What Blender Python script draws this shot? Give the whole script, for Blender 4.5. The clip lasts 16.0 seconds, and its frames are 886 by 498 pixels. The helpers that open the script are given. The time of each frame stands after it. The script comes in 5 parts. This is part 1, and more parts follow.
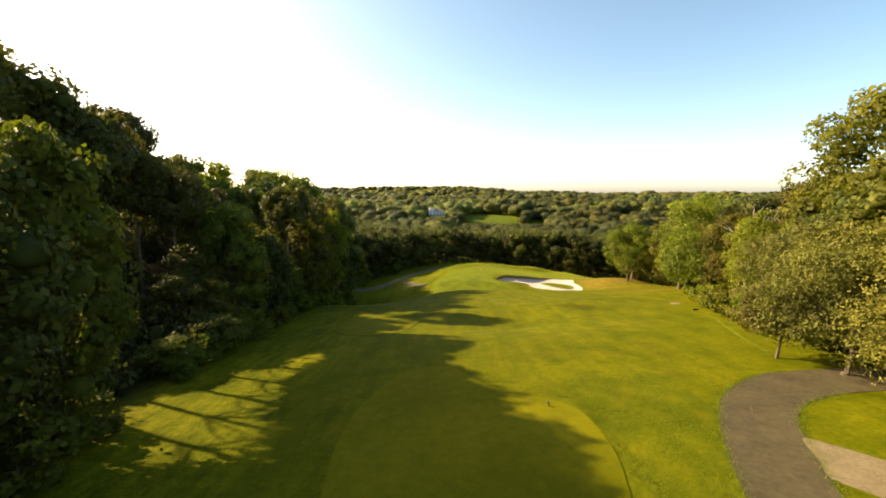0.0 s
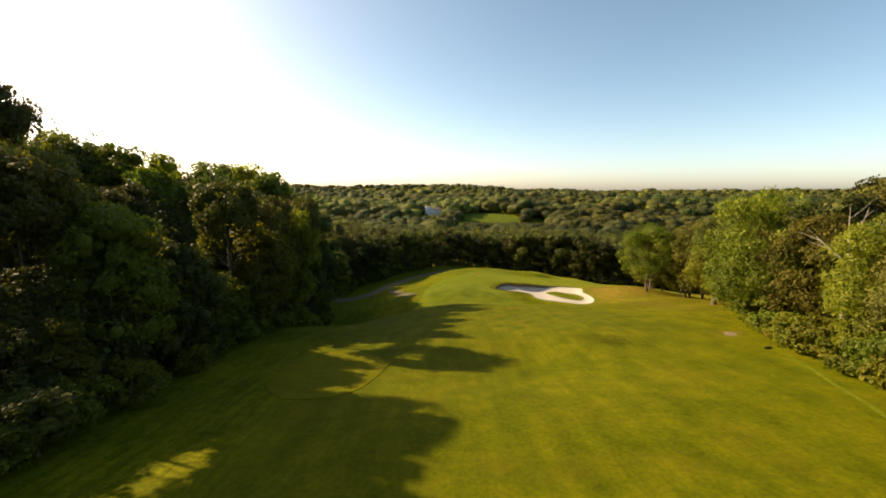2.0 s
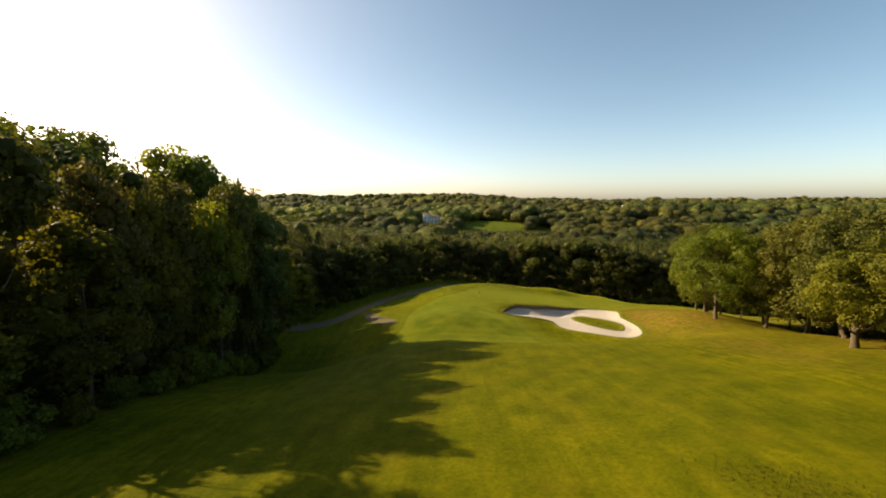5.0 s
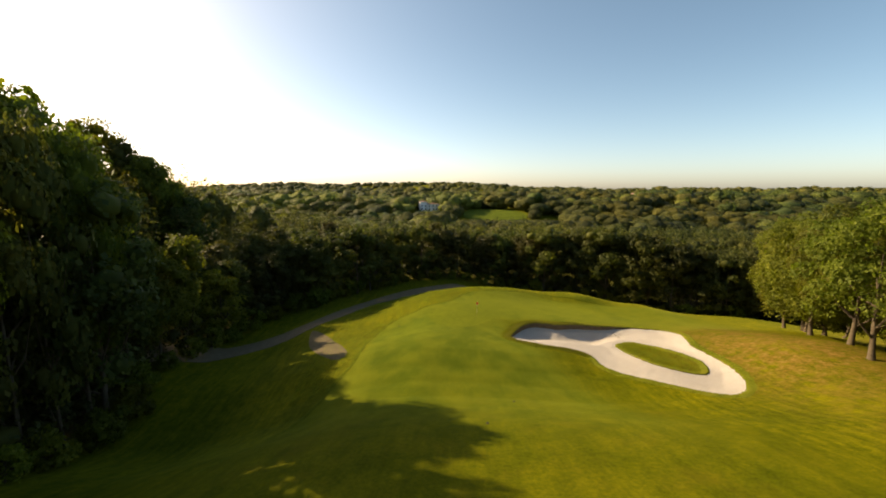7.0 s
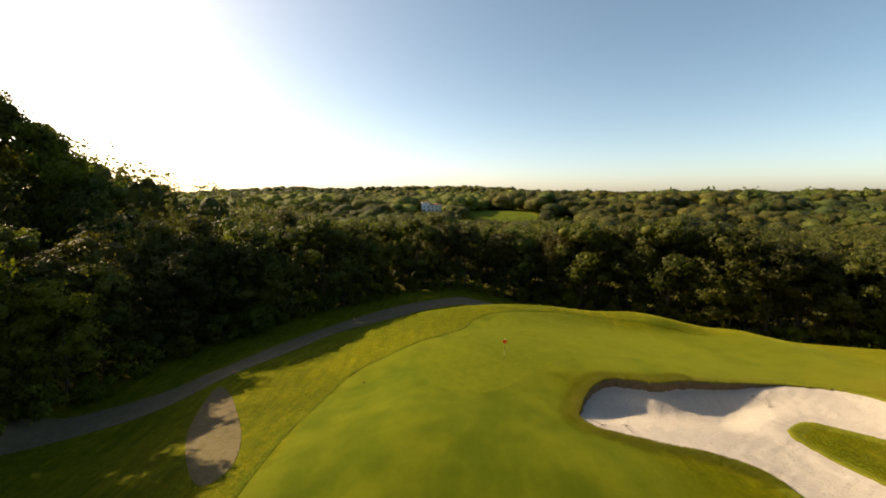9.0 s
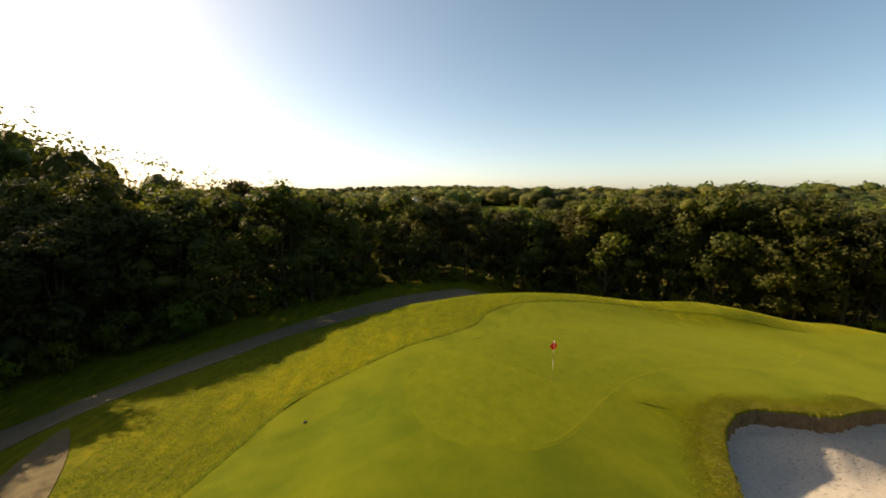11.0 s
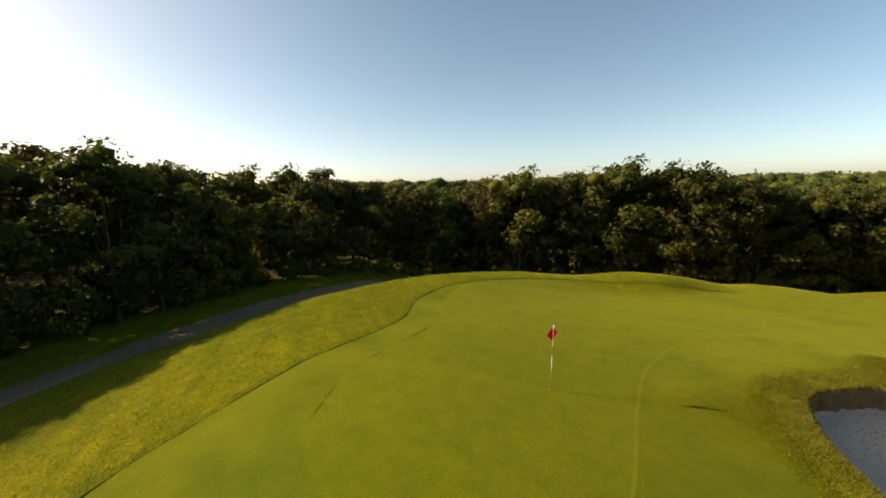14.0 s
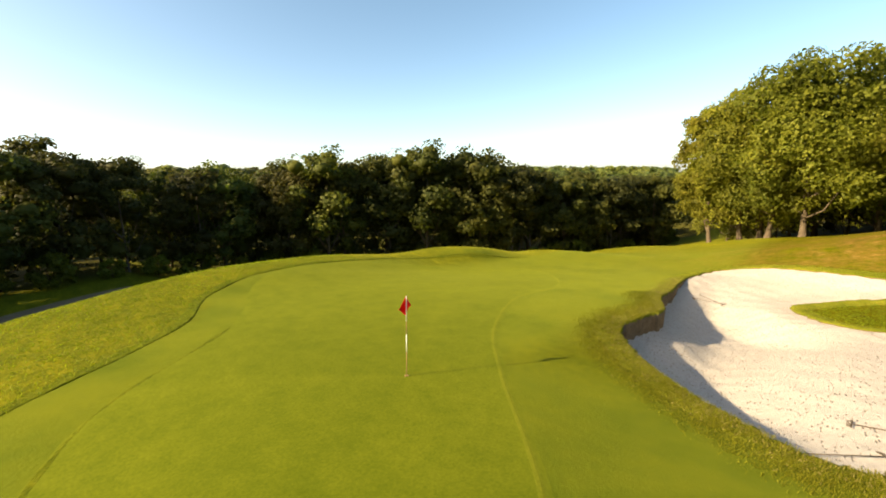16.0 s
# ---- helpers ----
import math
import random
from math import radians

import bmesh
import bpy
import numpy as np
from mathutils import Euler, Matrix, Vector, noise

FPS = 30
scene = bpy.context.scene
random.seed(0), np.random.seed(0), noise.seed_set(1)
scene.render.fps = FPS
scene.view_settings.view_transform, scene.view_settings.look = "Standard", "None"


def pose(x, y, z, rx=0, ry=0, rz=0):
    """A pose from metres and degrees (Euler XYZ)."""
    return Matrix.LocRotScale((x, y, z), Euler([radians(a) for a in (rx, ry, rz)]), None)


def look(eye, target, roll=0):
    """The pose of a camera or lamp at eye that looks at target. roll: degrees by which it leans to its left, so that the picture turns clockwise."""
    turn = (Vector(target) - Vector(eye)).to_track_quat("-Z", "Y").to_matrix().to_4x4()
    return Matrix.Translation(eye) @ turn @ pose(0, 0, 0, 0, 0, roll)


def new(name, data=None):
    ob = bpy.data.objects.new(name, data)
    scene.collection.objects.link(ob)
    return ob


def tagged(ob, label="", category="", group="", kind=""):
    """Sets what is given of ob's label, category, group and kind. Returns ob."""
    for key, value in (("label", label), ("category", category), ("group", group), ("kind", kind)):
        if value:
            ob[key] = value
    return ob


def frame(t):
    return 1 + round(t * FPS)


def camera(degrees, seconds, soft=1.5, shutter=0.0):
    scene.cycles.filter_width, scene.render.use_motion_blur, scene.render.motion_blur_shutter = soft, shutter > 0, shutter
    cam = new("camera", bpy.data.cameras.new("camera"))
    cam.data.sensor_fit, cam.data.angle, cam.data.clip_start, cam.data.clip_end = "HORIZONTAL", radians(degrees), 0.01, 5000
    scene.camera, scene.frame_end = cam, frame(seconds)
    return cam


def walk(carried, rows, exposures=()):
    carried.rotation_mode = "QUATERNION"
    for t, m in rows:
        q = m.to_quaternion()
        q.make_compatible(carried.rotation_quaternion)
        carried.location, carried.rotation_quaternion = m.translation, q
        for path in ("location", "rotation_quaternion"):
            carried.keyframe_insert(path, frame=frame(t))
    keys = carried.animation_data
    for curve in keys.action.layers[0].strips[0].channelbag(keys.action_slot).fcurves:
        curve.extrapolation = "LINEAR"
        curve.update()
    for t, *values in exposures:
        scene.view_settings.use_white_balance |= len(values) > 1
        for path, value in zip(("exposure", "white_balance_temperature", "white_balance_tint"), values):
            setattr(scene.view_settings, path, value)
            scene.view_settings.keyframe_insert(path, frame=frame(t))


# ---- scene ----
cam = camera(95.7, 16.0, 1.8)
PATH = [
    (0, (-13.427, -131.823, 26.568), (-13.415, -129.843, 26.288), 0.2),
    (0.5, (-13.035, -129.13, 26.331), (-13.018, -127.149, 26.054), 0.2),
    (1, (-12.436, -124.546, 26.451), (-12.422, -122.566, 26.167), 0.2),
    (1.5, (-11.906, -120.563, 26.37), (-11.888, -118.585, 26.074), 0.2),
    (2, (-11.29, -116.626, 26.303), (-11.273, -114.647, 26.014), 0.1),
    (2.5, (-10.995, -112.833, 26.195), (-10.977, -110.852, 25.92), 0.2),
    (3, (-10.542, -108.929, 25.996), (-10.524, -106.947, 25.728), 0.1),
    (3.5, (-10.17, -105.083, 25.253), (-10.152, -103.097, 25.015), 0.1),
    (4, (-9.716, -100.593, 24.371), (-9.698, -98.606, 24.143), -0.1),
    (6.5, (-6.313, -68.134, 19.912), (-6.313, -66.153, 19.638), 0.2),
    (7, (-5.382, -60.693, 19.262), (-5.379, -58.713, 18.975), 0.1),
    (7.5, (-5.266, -53.803, 18.449), (-5.268, -51.826, 18.152), 0.2),
    (8, (-5.577, -46.769, 17.367), (-5.592, -44.788, 17.09), 0.2),
    (8.5, (-5.504, -40.041, 15.947), (-5.522, -38.057, 15.69), -0.0),
    (9, (-4.964, -33.486, 14.349), (-4.984, -31.503, 14.089), -0.1),
    (11.5, (-6.0, -17.392, 8.504), (-5.937, -15.409, 8.254), -0.7),
    (12, (-6.307, -15.944, 8.081), (-6.165, -13.964, 7.834), -0.8),
    (12.5, (-6.33, -14.55, 7.548), (-6.166, -12.571, 7.308), -1.3),
    (13, (-6.362, -13.062, 7.152), (-6.142, -11.09, 6.906), -1.7),
    (13.5, (-6.379, -11.763, 6.71), (-6.042, -9.809, 6.447), -1.4),
    (14, (-6.354, -10.595, 6.255), (-5.822, -8.688, 5.978), -1.5),
    (14.5, (-6.352, -9.725, 5.982), (-5.487, -7.946, 5.687), -1.5),
    (15, (-6.191, -8.92, 5.655), (-5.006, -7.339, 5.343), -1.5),
    (15.5, (-6.029, -8.272, 5.325), (-4.703, -6.813, 4.991), -1.4),
    (16, (-5.878, -7.698, 5.0), (-4.525, -6.267, 4.652), -1.4),
]
walk(cam, [(t, look(eye, target, roll)) for t, eye, target, roll in PATH],
     [(0, 1.78, 8200, 11), (1, 1.5, 8200, 11), (2.5, 1.22, 8200, 12), (4, 1.1, 8200, 12), (9, 1.08, 8300, 13), (13, 1.0, 8500, 14), (14.2, 1.04, 8400, 13), (16, 1.66, 8000, 10)])

# ---- light ----
SUN_TO = Vector((-0.817, 0.355, 0.454)).normalized()
world = bpy.data.worlds.new("world")
scene.world = world
world.use_nodes = True
wn = world.node_tree
sky = wn.nodes.new("ShaderNodeTexSky")
sky.sky_type = "NISHITA"
sky.sun_disc = False
sky.sun_elevation = math.asin(SUN_TO.z)
sky.sun_rotation = math.atan2(SUN_TO.x, SUN_TO.y)
sky.altitude = 1000.0
sky.air_density = 0.7
sky.dust_density = 3.2
sky.ozone_density = 0.4
clear = wn.nodes.new("ShaderNodeHueSaturation")
clear.inputs["Hue"].default_value = 0.488
clear.inputs["Saturation"].default_value = 1.14
wn.links.new(sky.outputs["Color"], clear.inputs["Color"])
wn.links.new(clear.outputs["Color"], wn.nodes["Background"].inputs["Color"])
wn.nodes["Background"].inputs["Strength"].default_value = 0.114
sun = new("sun", bpy.data.lights.new("sun", "SUN"))
sun.data.energy = 4.5
sun.data.angle = radians(0.6)
sun.data.color = (1.0, 0.86, 0.62)
sun.matrix_world = look((-80, 40, 90), Vector((-80, 40, 90)) - SUN_TO)


# ---- materials ----
def material(name, rough=0.8):
    m = bpy.data.materials.new(name)
    m.use_nodes = True
    nt = m.node_tree
    b = nt.nodes["Principled BSDF"]
    b.inputs["Roughness"].default_value = rough
    b.inputs["Specular IOR Level"].default_value = 0.12
    return m, nt, b


def node(nt, kind, **values):
    n = nt.nodes.new(kind)
    for k, v in values.items():
        n.inputs[k.replace("_", " ")].default_value = v
    return n


def noise_tex(nt, scale, detail=4.0, rough=0.6, coords=None):
    n = node(nt, "ShaderNodeTexNoise", Scale=scale, Detail=detail, Roughness=rough)
    if coords is None:
        coords = nt.nodes.new("ShaderNodeNewGeometry").outputs["Position"]
    nt.links.new(coords, n.inputs["Vector"])
    return n.outputs["Fac"]


def ramp(nt, fac, stops):
    r = nt.nodes.new("ShaderNodeValToRGB")
    while len(r.color_ramp.elements) < len(stops):
        r.color_ramp.elements.new(0.5)
    for e, (p, c) in zip(r.color_ramp.elements, stops):
        e.position, e.color = p, (*c, 1)
    nt.links.new(fac, r.inputs["Fac"])
    return r.outputs["Color"]


def mix(nt, fac, a, b, blend="MIX"):
    n = nt.nodes.new("ShaderNodeMix")
    n.data_type, n.blend_type = "RGBA", blend
    for sock, v in ((n.inputs["Factor"], fac), (n.inputs["A"], a), (n.inputs["B"], b)):
        if isinstance(v, bpy.types.NodeSocket):
            nt.links.new(v, sock)
        else:
            sock.default_value = v if isinstance(v, (int, float)) else (*v, 1)
    return n.outputs["Result"]


def bump_node(nt, bsdf, height, strength, distance):
    n = node(nt, "ShaderNodeBump", Strength=strength, Distance=distance)
    nt.links.new(height, n.inputs["Height"])
    nt.links.new(n.outputs["Normal"], bsdf.inputs["Normal"])


def attribute(nt, name):
    a = nt.nodes.new("ShaderNodeAttribute")
    a.attribute_name = name
    return a.outputs["Fac"]


def math_node(nt, op, a, b=0.5):
    n = nt.nodes.new("ShaderNodeMath")
    n.operation = op
    for i, v in enumerate((a, b)):
        if isinstance(v, bpy.types.NodeSocket):
            nt.links.new(v, n.inputs[i])
        else:
            n.inputs[i].default_value = v
    return n.outputs[0]


def stretched(nt, scale, turn=0.0, place=(0, 0, 0)):
    """Coordinates drawn out along one direction, for strokes of mown or leaning grass."""
    mp = nt.nodes.new("ShaderNodeMapping")
    mp.inputs["Location"].default_value = place
    mp.inputs["Rotation"].default_value = (0, 0, radians(turn))
    mp.inputs["Scale"].default_value = scale
    nt.links.new(nt.nodes.new("ShaderNodeNewGeometry").outputs["Position"], mp.inputs["Vector"])
    return mp.outputs["Vector"]


def grass_material(name, dark, light, fine=14.0, relief=0.05, contrast=1.0, sheen=0.0):
    m, nt, b = material(name, 0.85)
    b.inputs["Sheen Weight"].default_value = sheen
    b.inputs["Sheen Roughness"].default_value = 0.45
    b.inputs["Sheen Tint"].default_value = (0.62, 0.66, 0.10, 1)
    b.inputs["Specular IOR Level"].default_value = 0.02
    big = noise_tex(nt, 0.11, 5, 0.65)
    mid = noise_tex(nt, 1.3, 7, 0.72)
    small = noise_tex(nt, fine, 5, 0.8, stretched(nt, (1, 1, 4.0)))
    lo, hi = 0.5 - 0.12 / contrast, 0.5 + 0.12 / contrast
    c = ramp(nt, big, [(0.36, dark), (0.64, light)])
    c = mix(nt, 1.0, c, ramp(nt, mid, [(lo, (0.74, 0.80, 0.7)), (hi, (1.16, 1.10, 1.1))]), "MULTIPLY")
    c = mix(nt, 1.0, c, ramp(nt, small, [(lo, (0.68, 0.74, 0.6)), (hi, (1.22, 1.16, 1.1))]), "MULTIPLY")
    nt.links.new(c, b.inputs["Base Color"])
    bump_node(nt, b, small, 0.7, relief)
    return m, nt, b, c


def ground_material():
    """Fairway, rough, dry grass and woodland floor on one sheet, told apart by where they lie."""
    m, nt, b, c = grass_material("grass_ground", (0.0720, 0.0806, 0.0042), (0.1291, 0.1254, 0.0064), 7.0, 0.03, 1.2)
    rows = noise_tex(nt, 1.0, 6, 0.7, stretched(nt, (1.5, 0.22, 0.3), -24))
    c = mix(nt, 1.0, c, ramp(nt, rows, [(0.38, (0.70, 0.76, 0.66)), (0.52, (0.98, 0.98, 0.95)), (0.64, (1.24, 1.16, 1.05))]), "MULTIPLY")
    # mowing arcs and strokes on the fairway
    wave = node(nt, "ShaderNodeTexWave", Scale=0.10, Distortion=2.5, Detail=3.0)
    wave.wave_type, wave.rings_direction = "RINGS", "Z"
    nt.links.new(stretched(nt, (1, 1, 1), 0, (-46, 90, 0)), wave.inputs["Vector"])
    fair = ramp(nt, noise_tex(nt, 0.16, 7, 0.7), [(0.38, (0.0680, 0.080, 0.0040)), (0.62, (0.1060, 0.108, 0.0060))])
    fair = mix(nt, math_node(nt, "MULTIPLY", wave.outputs["Fac"], 0.26), fair, (0.1260, 0.125, 0.006))
    strokes = noise_tex(nt, 1.0, 5, 0.65, stretched(nt, (0.85, 0.07, 0.2), 12))
    fair = mix(nt, 1.0, fair, ramp(nt, strokes, [(0.40, (0.87, 0.89, 0.87)), (0.60, (1.07, 1.05, 1.05))]), "MULTIPLY")
    fair = mix(nt, 1.0, fair, ramp(nt, noise_tex(nt, 0.42, 8, 0.74), [(0.40, (0.76, 0.80, 0.72)), (0.5, (0.92, 0.93, 0.9)), (0.60, (1.06, 1.02, 1.0))]), "MULTIPLY")
    fair = mix(nt, 1.0, fair, ramp(nt, noise_tex(nt, 3.4, 8, 0.82), [(0.40, (0.72, 0.77, 0.7)), (0.60, (1.16, 1.10, 1.0))]), "MULTIPLY")
    brown = ramp(nt, noise_tex(nt, 0.23, 8, 0.75), [(0.52, (0, 0, 0)), (0.66, (0.26, 0.26, 0.26))])
    fair = mix(nt, brown, fair, (0.1134, 0.082, 0.008))
    smooth = ramp(nt, noise_tex(nt, 0.35, 6, 0.65), [(0.38, (0.0690, 0.0925, 0.0070)), (0.62, (0.0920, 0.1120, 0.0086))])
    smooth = mix(nt, 1.0, smooth, ramp(nt, noise_tex(nt, 0.17, 5, 0.6), [(0.40, (0.66, 0.78, 0.7)), (0.52, (1.0, 1.0, 1.0)), (0.66, (1.10, 1.04, 1.0))]), "MULTIPLY")
    fair = mix(nt, math_node(nt, "MULTIPLY", attribute(nt, "apron"), 0.8), fair, smooth)
    # darker turf colour: patches beside the green, and the shaded bank behind it
    deep = ramp(nt, noise_tex(nt, 0.9, 6, 0.7), [(0.36, (0.050, 0.078, 0.006)), (0.64, (0.084, 0.104, 0.008))])
    c = mix(nt, attribute(nt, "mow"), c, fair)
    c = mix(nt, attribute(nt, "lush"), c, deep)
    dry = ramp(nt, noise_tex(nt, 1.7, 7, 0.78), [(0.36, (0.0756, 0.070, 0.008)), (0.5, (0.140, 0.088, 0.016)), (0.66, (0.225, 0.142, 0.04))])
    spots = math_node(nt, "MULTIPLY", attribute(nt, "dry"), ramp(nt, noise_tex(nt, 0.6, 7, 0.75), [(0.36, (0, 0, 0)), (0.56, (1, 1, 1))]))
    c = mix(nt, spots, c, dry)
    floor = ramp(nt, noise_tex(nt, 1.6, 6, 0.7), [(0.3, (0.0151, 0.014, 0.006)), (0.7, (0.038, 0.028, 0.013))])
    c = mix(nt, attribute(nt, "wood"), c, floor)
    nt.links.new(c, b.inputs["Base Color"])
    nt.links.new(math_node(nt, "MULTIPLY", attribute(nt, "apron"), 0.12), b.inputs["Sheen Weight"])
    return m


GRASS = ground_material()
ROUGH, *_ = grass_material("grass_rough", (0.0560, 0.0760, 0.0046), (0.0960, 0.1080, 0.0074), 7.0, 0.10, 1.5, 0.10)
LIP_TURF, *_ = grass_material("grass_lip", (0.086, 0.102, 0.009), (0.150, 0.149, 0.018), 9.0, 0.08, 1.3, 0.10)
GREEN, *_ = grass_material("grass_green", (0.0808, 0.1023, 0.0084), (0.1056, 0.1247, 0.0104), 16.0, 0.004, 0.52, 0.11)
TEE, *_ = grass_material("grass_tee", (0.0874, 0.0882, 0.0045), (0.1290, 0.1197, 0.0070), 14.0, 0.010, 0.6)
FRINGE, *_ = grass_material("grass_fringe", (0.101, 0.116, 0.010), (0.128, 0.140, 0.013), 16.0, 0.010, 0.5, 0.12)
FIELD, *_ = grass_material("grass_field", (0.072, 0.1008, 0.0144), (0.108, 0.1368, 0.0216), 0.8, 0.05)


def sand_material():
    m, nt, b = material("sand", 0.95)
    n1, n2, n3 = noise_tex(nt, 0.6, 5, 0.6), noise_tex(nt, 7.0, 6, 0.7), noise_tex(nt, 60.0, 3, 0.7)
    c = mix(nt, 0.5, ramp(nt, n1, [(0.3, (0.359, 0.327, 0.287)), (0.7, (0.454, 0.415, 0.369))]), ramp(nt, n2, [(0.28, (0.308, 0.271, 0.233)), (0.6, (0.471, 0.432, 0.383))]))
    c = mix(nt, 0.25, c, ramp(nt, n3, [(0.3, (0.299, 0.254, 0.201)), (0.7, (0.513, 0.463, 0.405))]))
    # footprints: small oval pits, thicker in some parts than in others
    cells = node(nt, "ShaderNodeTexVoronoi", Scale=3.2, Randomness=1.0)
    nt.links.new(stretched(nt, (1.0, 3.6, 1.0), 35), cells.inputs["Vector"])
    pit = ramp(nt, cells.outputs["Distance"], [(0.08, (0, 0, 0)), (0.30, (1, 1, 1))])
    trodden = ramp(nt, noise_tex(nt, 0.35, 3, 0.6), [(0.28, (0, 0, 0)), (0.42, (1, 1, 1))])
    marks = mix(nt, trodden, (1, 1, 1), pit)
    # the pits' shade is painted in too: their colour darkens with depth
    nt.links.new(mix(nt, 1.0, c, ramp(nt, marks, [(0.0, (0.60, 0.56, 0.52)), (1.0, (1, 1, 1))]), "MULTIPLY"), b.inputs["Base Color"])
    relief = math_node(nt, "ADD", math_node(nt, "MULTIPLY", marks, 1.0), math_node(nt, "MULTIPLY", n2, 0.9))
    bump_node(nt, b, relief, 0.75, 0.045)
    return m


def plain_material(name, a, b_, scale, rough=0.8, relief=0.0, metal=0.0):
    m, nt, b = material(name, rough)
    n = noise_tex(nt, scale, 6, 0.65)
    n2 = noise_tex(nt, scale * 6.5, 4, 0.7)
    c = mix(nt, 0.4, ramp(nt, n, [(0.3, a), (0.7, b_)]), ramp(nt, n2, [(0.3, tuple(v * 0.75 for v in a)), (0.7, tuple(v * 1.1 for v in b_))]))
    nt.links.new(c, b.inputs["Base Color"])
    b.inputs["Metallic"].default_value = metal
    if relief:
        bump_node(nt, b, n2, 0.6, relief)
    return m


SAND = sand_material()
ASPHALT = plain_material("asphalt", (0.034, 0.028, 0.014), (0.080, 0.065, 0.034), 0.45, 0.92, 0.02)
TRACK = plain_material("track_earth", (0.120, 0.092, 0.054), (0.20, 0.155, 0.096), 0.9, 0.95, 0.03)
GRAVEL = plain_material("gravel", (0.10, 0.077, 0.040), (0.21, 0.162, 0.092), 1.2, 0.95, 0.03)
FACE = plain_material("sandy_earth", (0.085, 0.060, 0.034), (0.21, 0.160, 0.10), 3.0, 0.95, 0.05)
WASTE = plain_material("waste_sand", (0.078, 0.064, 0.034), (0.158, 0.126, 0.072), 1.6, 0.95, 0.03)
SOIL = plain_material("soil", (0.05, 0.035, 0.018), (0.11, 0.075, 0.04), 4.0, 0.95, 0.04)
BARK = plain_material("bark", (0.055, 0.042, 0.028), (0.14, 0.108, 0.07), 2.2, 0.9, 0.06)
PALE_BARK = plain_material("pale_bark", (0.06, 0.05, 0.038), (0.13, 0.11, 0.085), 1.8, 0.85, 0.04)
DRY_BARK = plain_material("dry_bark", (0.16, 0.14, 0.115), (0.30, 0.265, 0.22), 1.8, 0.85, 0.03)
RED_CLOTH = plain_material("red_cloth", (0.60, 0.012, 0.018), (0.74, 0.022, 0.03), 8.0, 0.65)
WHITE_PAINT = plain_material("white_paint", (0.66, 0.64, 0.58), (0.80, 0.78, 0.72), 3.0, 0.45)
TAN_PAINT = plain_material("tan_paint", (0.18, 0.12, 0.05), (0.30, 0.20, 0.08), 5.0, 0.5)
DARK_WOOD = plain_material("dark_wood", (0.045, 0.035, 0.026), (0.11, 0.085, 0.06), 9.0, 0.8)
WALL = plain_material("plaster_wall", (0.74, 0.71, 0.68), (0.84, 0.81, 0.78), 0.5, 0.9)
ROOF = plain_material("clay_tiles", (0.17, 0.11, 0.08), (0.28, 0.18, 0.13), 1.2, 0.9)
GLASS_DARK = plain_material("dark_window", (0.02, 0.025, 0.03), (0.05, 0.055, 0.06), 1.0, 0.15)


def leaf_material(name, dark, light, thin, share=0.38, wide=False):
    """Leaves: a matt face, and light that comes through from behind."""
    m, nt, b = material(name, 0.62)
    info = nt.nodes.new("ShaderNodeObjectInfo")
    isle = nt.nodes.new("ShaderNodeNewGeometry")
    each = ramp(nt, isle.outputs["Random Per Island"], [(0.0, dark), (0.55, tuple((p + q) / 2 for p, q in zip(dark, light))), (1.0, light)])
    tone = node(nt, "ShaderNodeHueSaturation", Saturation=1.0, Value=1.0)
    nt.links.new(math_node(nt, "ADD", math_node(nt, "MULTIPLY", info.outputs["Random"], 0.045), 0.478), tone.inputs["Hue"])
    nt.links.new(math_node(nt, "ADD", math_node(nt, "MULTIPLY", info.outputs["Random"], 0.45), 0.78), tone.inputs["Value"])
    patch = mix(nt, math_node(nt, "MULTIPLY", noise_tex(nt, 0.35, 3, 0.6), 0.55), each, tuple(v * 0.72 for v in dark))
    patch = mix(nt, 1.0, patch, ramp(nt, noise_tex(nt, 0.07, 3, 0.6), [(0.36, (0.66, 0.72, 0.8)), (0.64, (1.34, 1.26, 1.15))]), "MULTIPLY")
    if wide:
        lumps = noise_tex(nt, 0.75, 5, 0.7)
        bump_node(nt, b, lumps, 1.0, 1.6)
        # hollows between lumps get a darker colour, as painted shade between leaf clumps
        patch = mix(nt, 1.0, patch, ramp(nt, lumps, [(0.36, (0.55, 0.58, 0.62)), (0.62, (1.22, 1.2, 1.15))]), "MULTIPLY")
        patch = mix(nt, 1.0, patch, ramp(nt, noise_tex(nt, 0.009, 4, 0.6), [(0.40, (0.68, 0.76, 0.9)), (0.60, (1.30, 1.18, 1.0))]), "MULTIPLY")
    nt.links.new(patch, tone.inputs["Color"])
    nt.links.new(tone.outputs["Color"], b.inputs["Base Color"])
    t = nt.nodes.new("ShaderNodeBsdfTranslucent")
    nt.links.new(mix(nt, 1.0, tone.outputs["Color"], thin, "MULTIPLY"), t.inputs["Color"])
    s = node(nt, "ShaderNodeMixShader", Fac=share)
    nt.links.new(b.outputs[0], s.inputs[1])
    nt.links.new(t.outputs[0], s.inputs[2])
    nt.links.new(s.outputs[0], nt.nodes["Material Output"].inputs["Surface"])
    return m


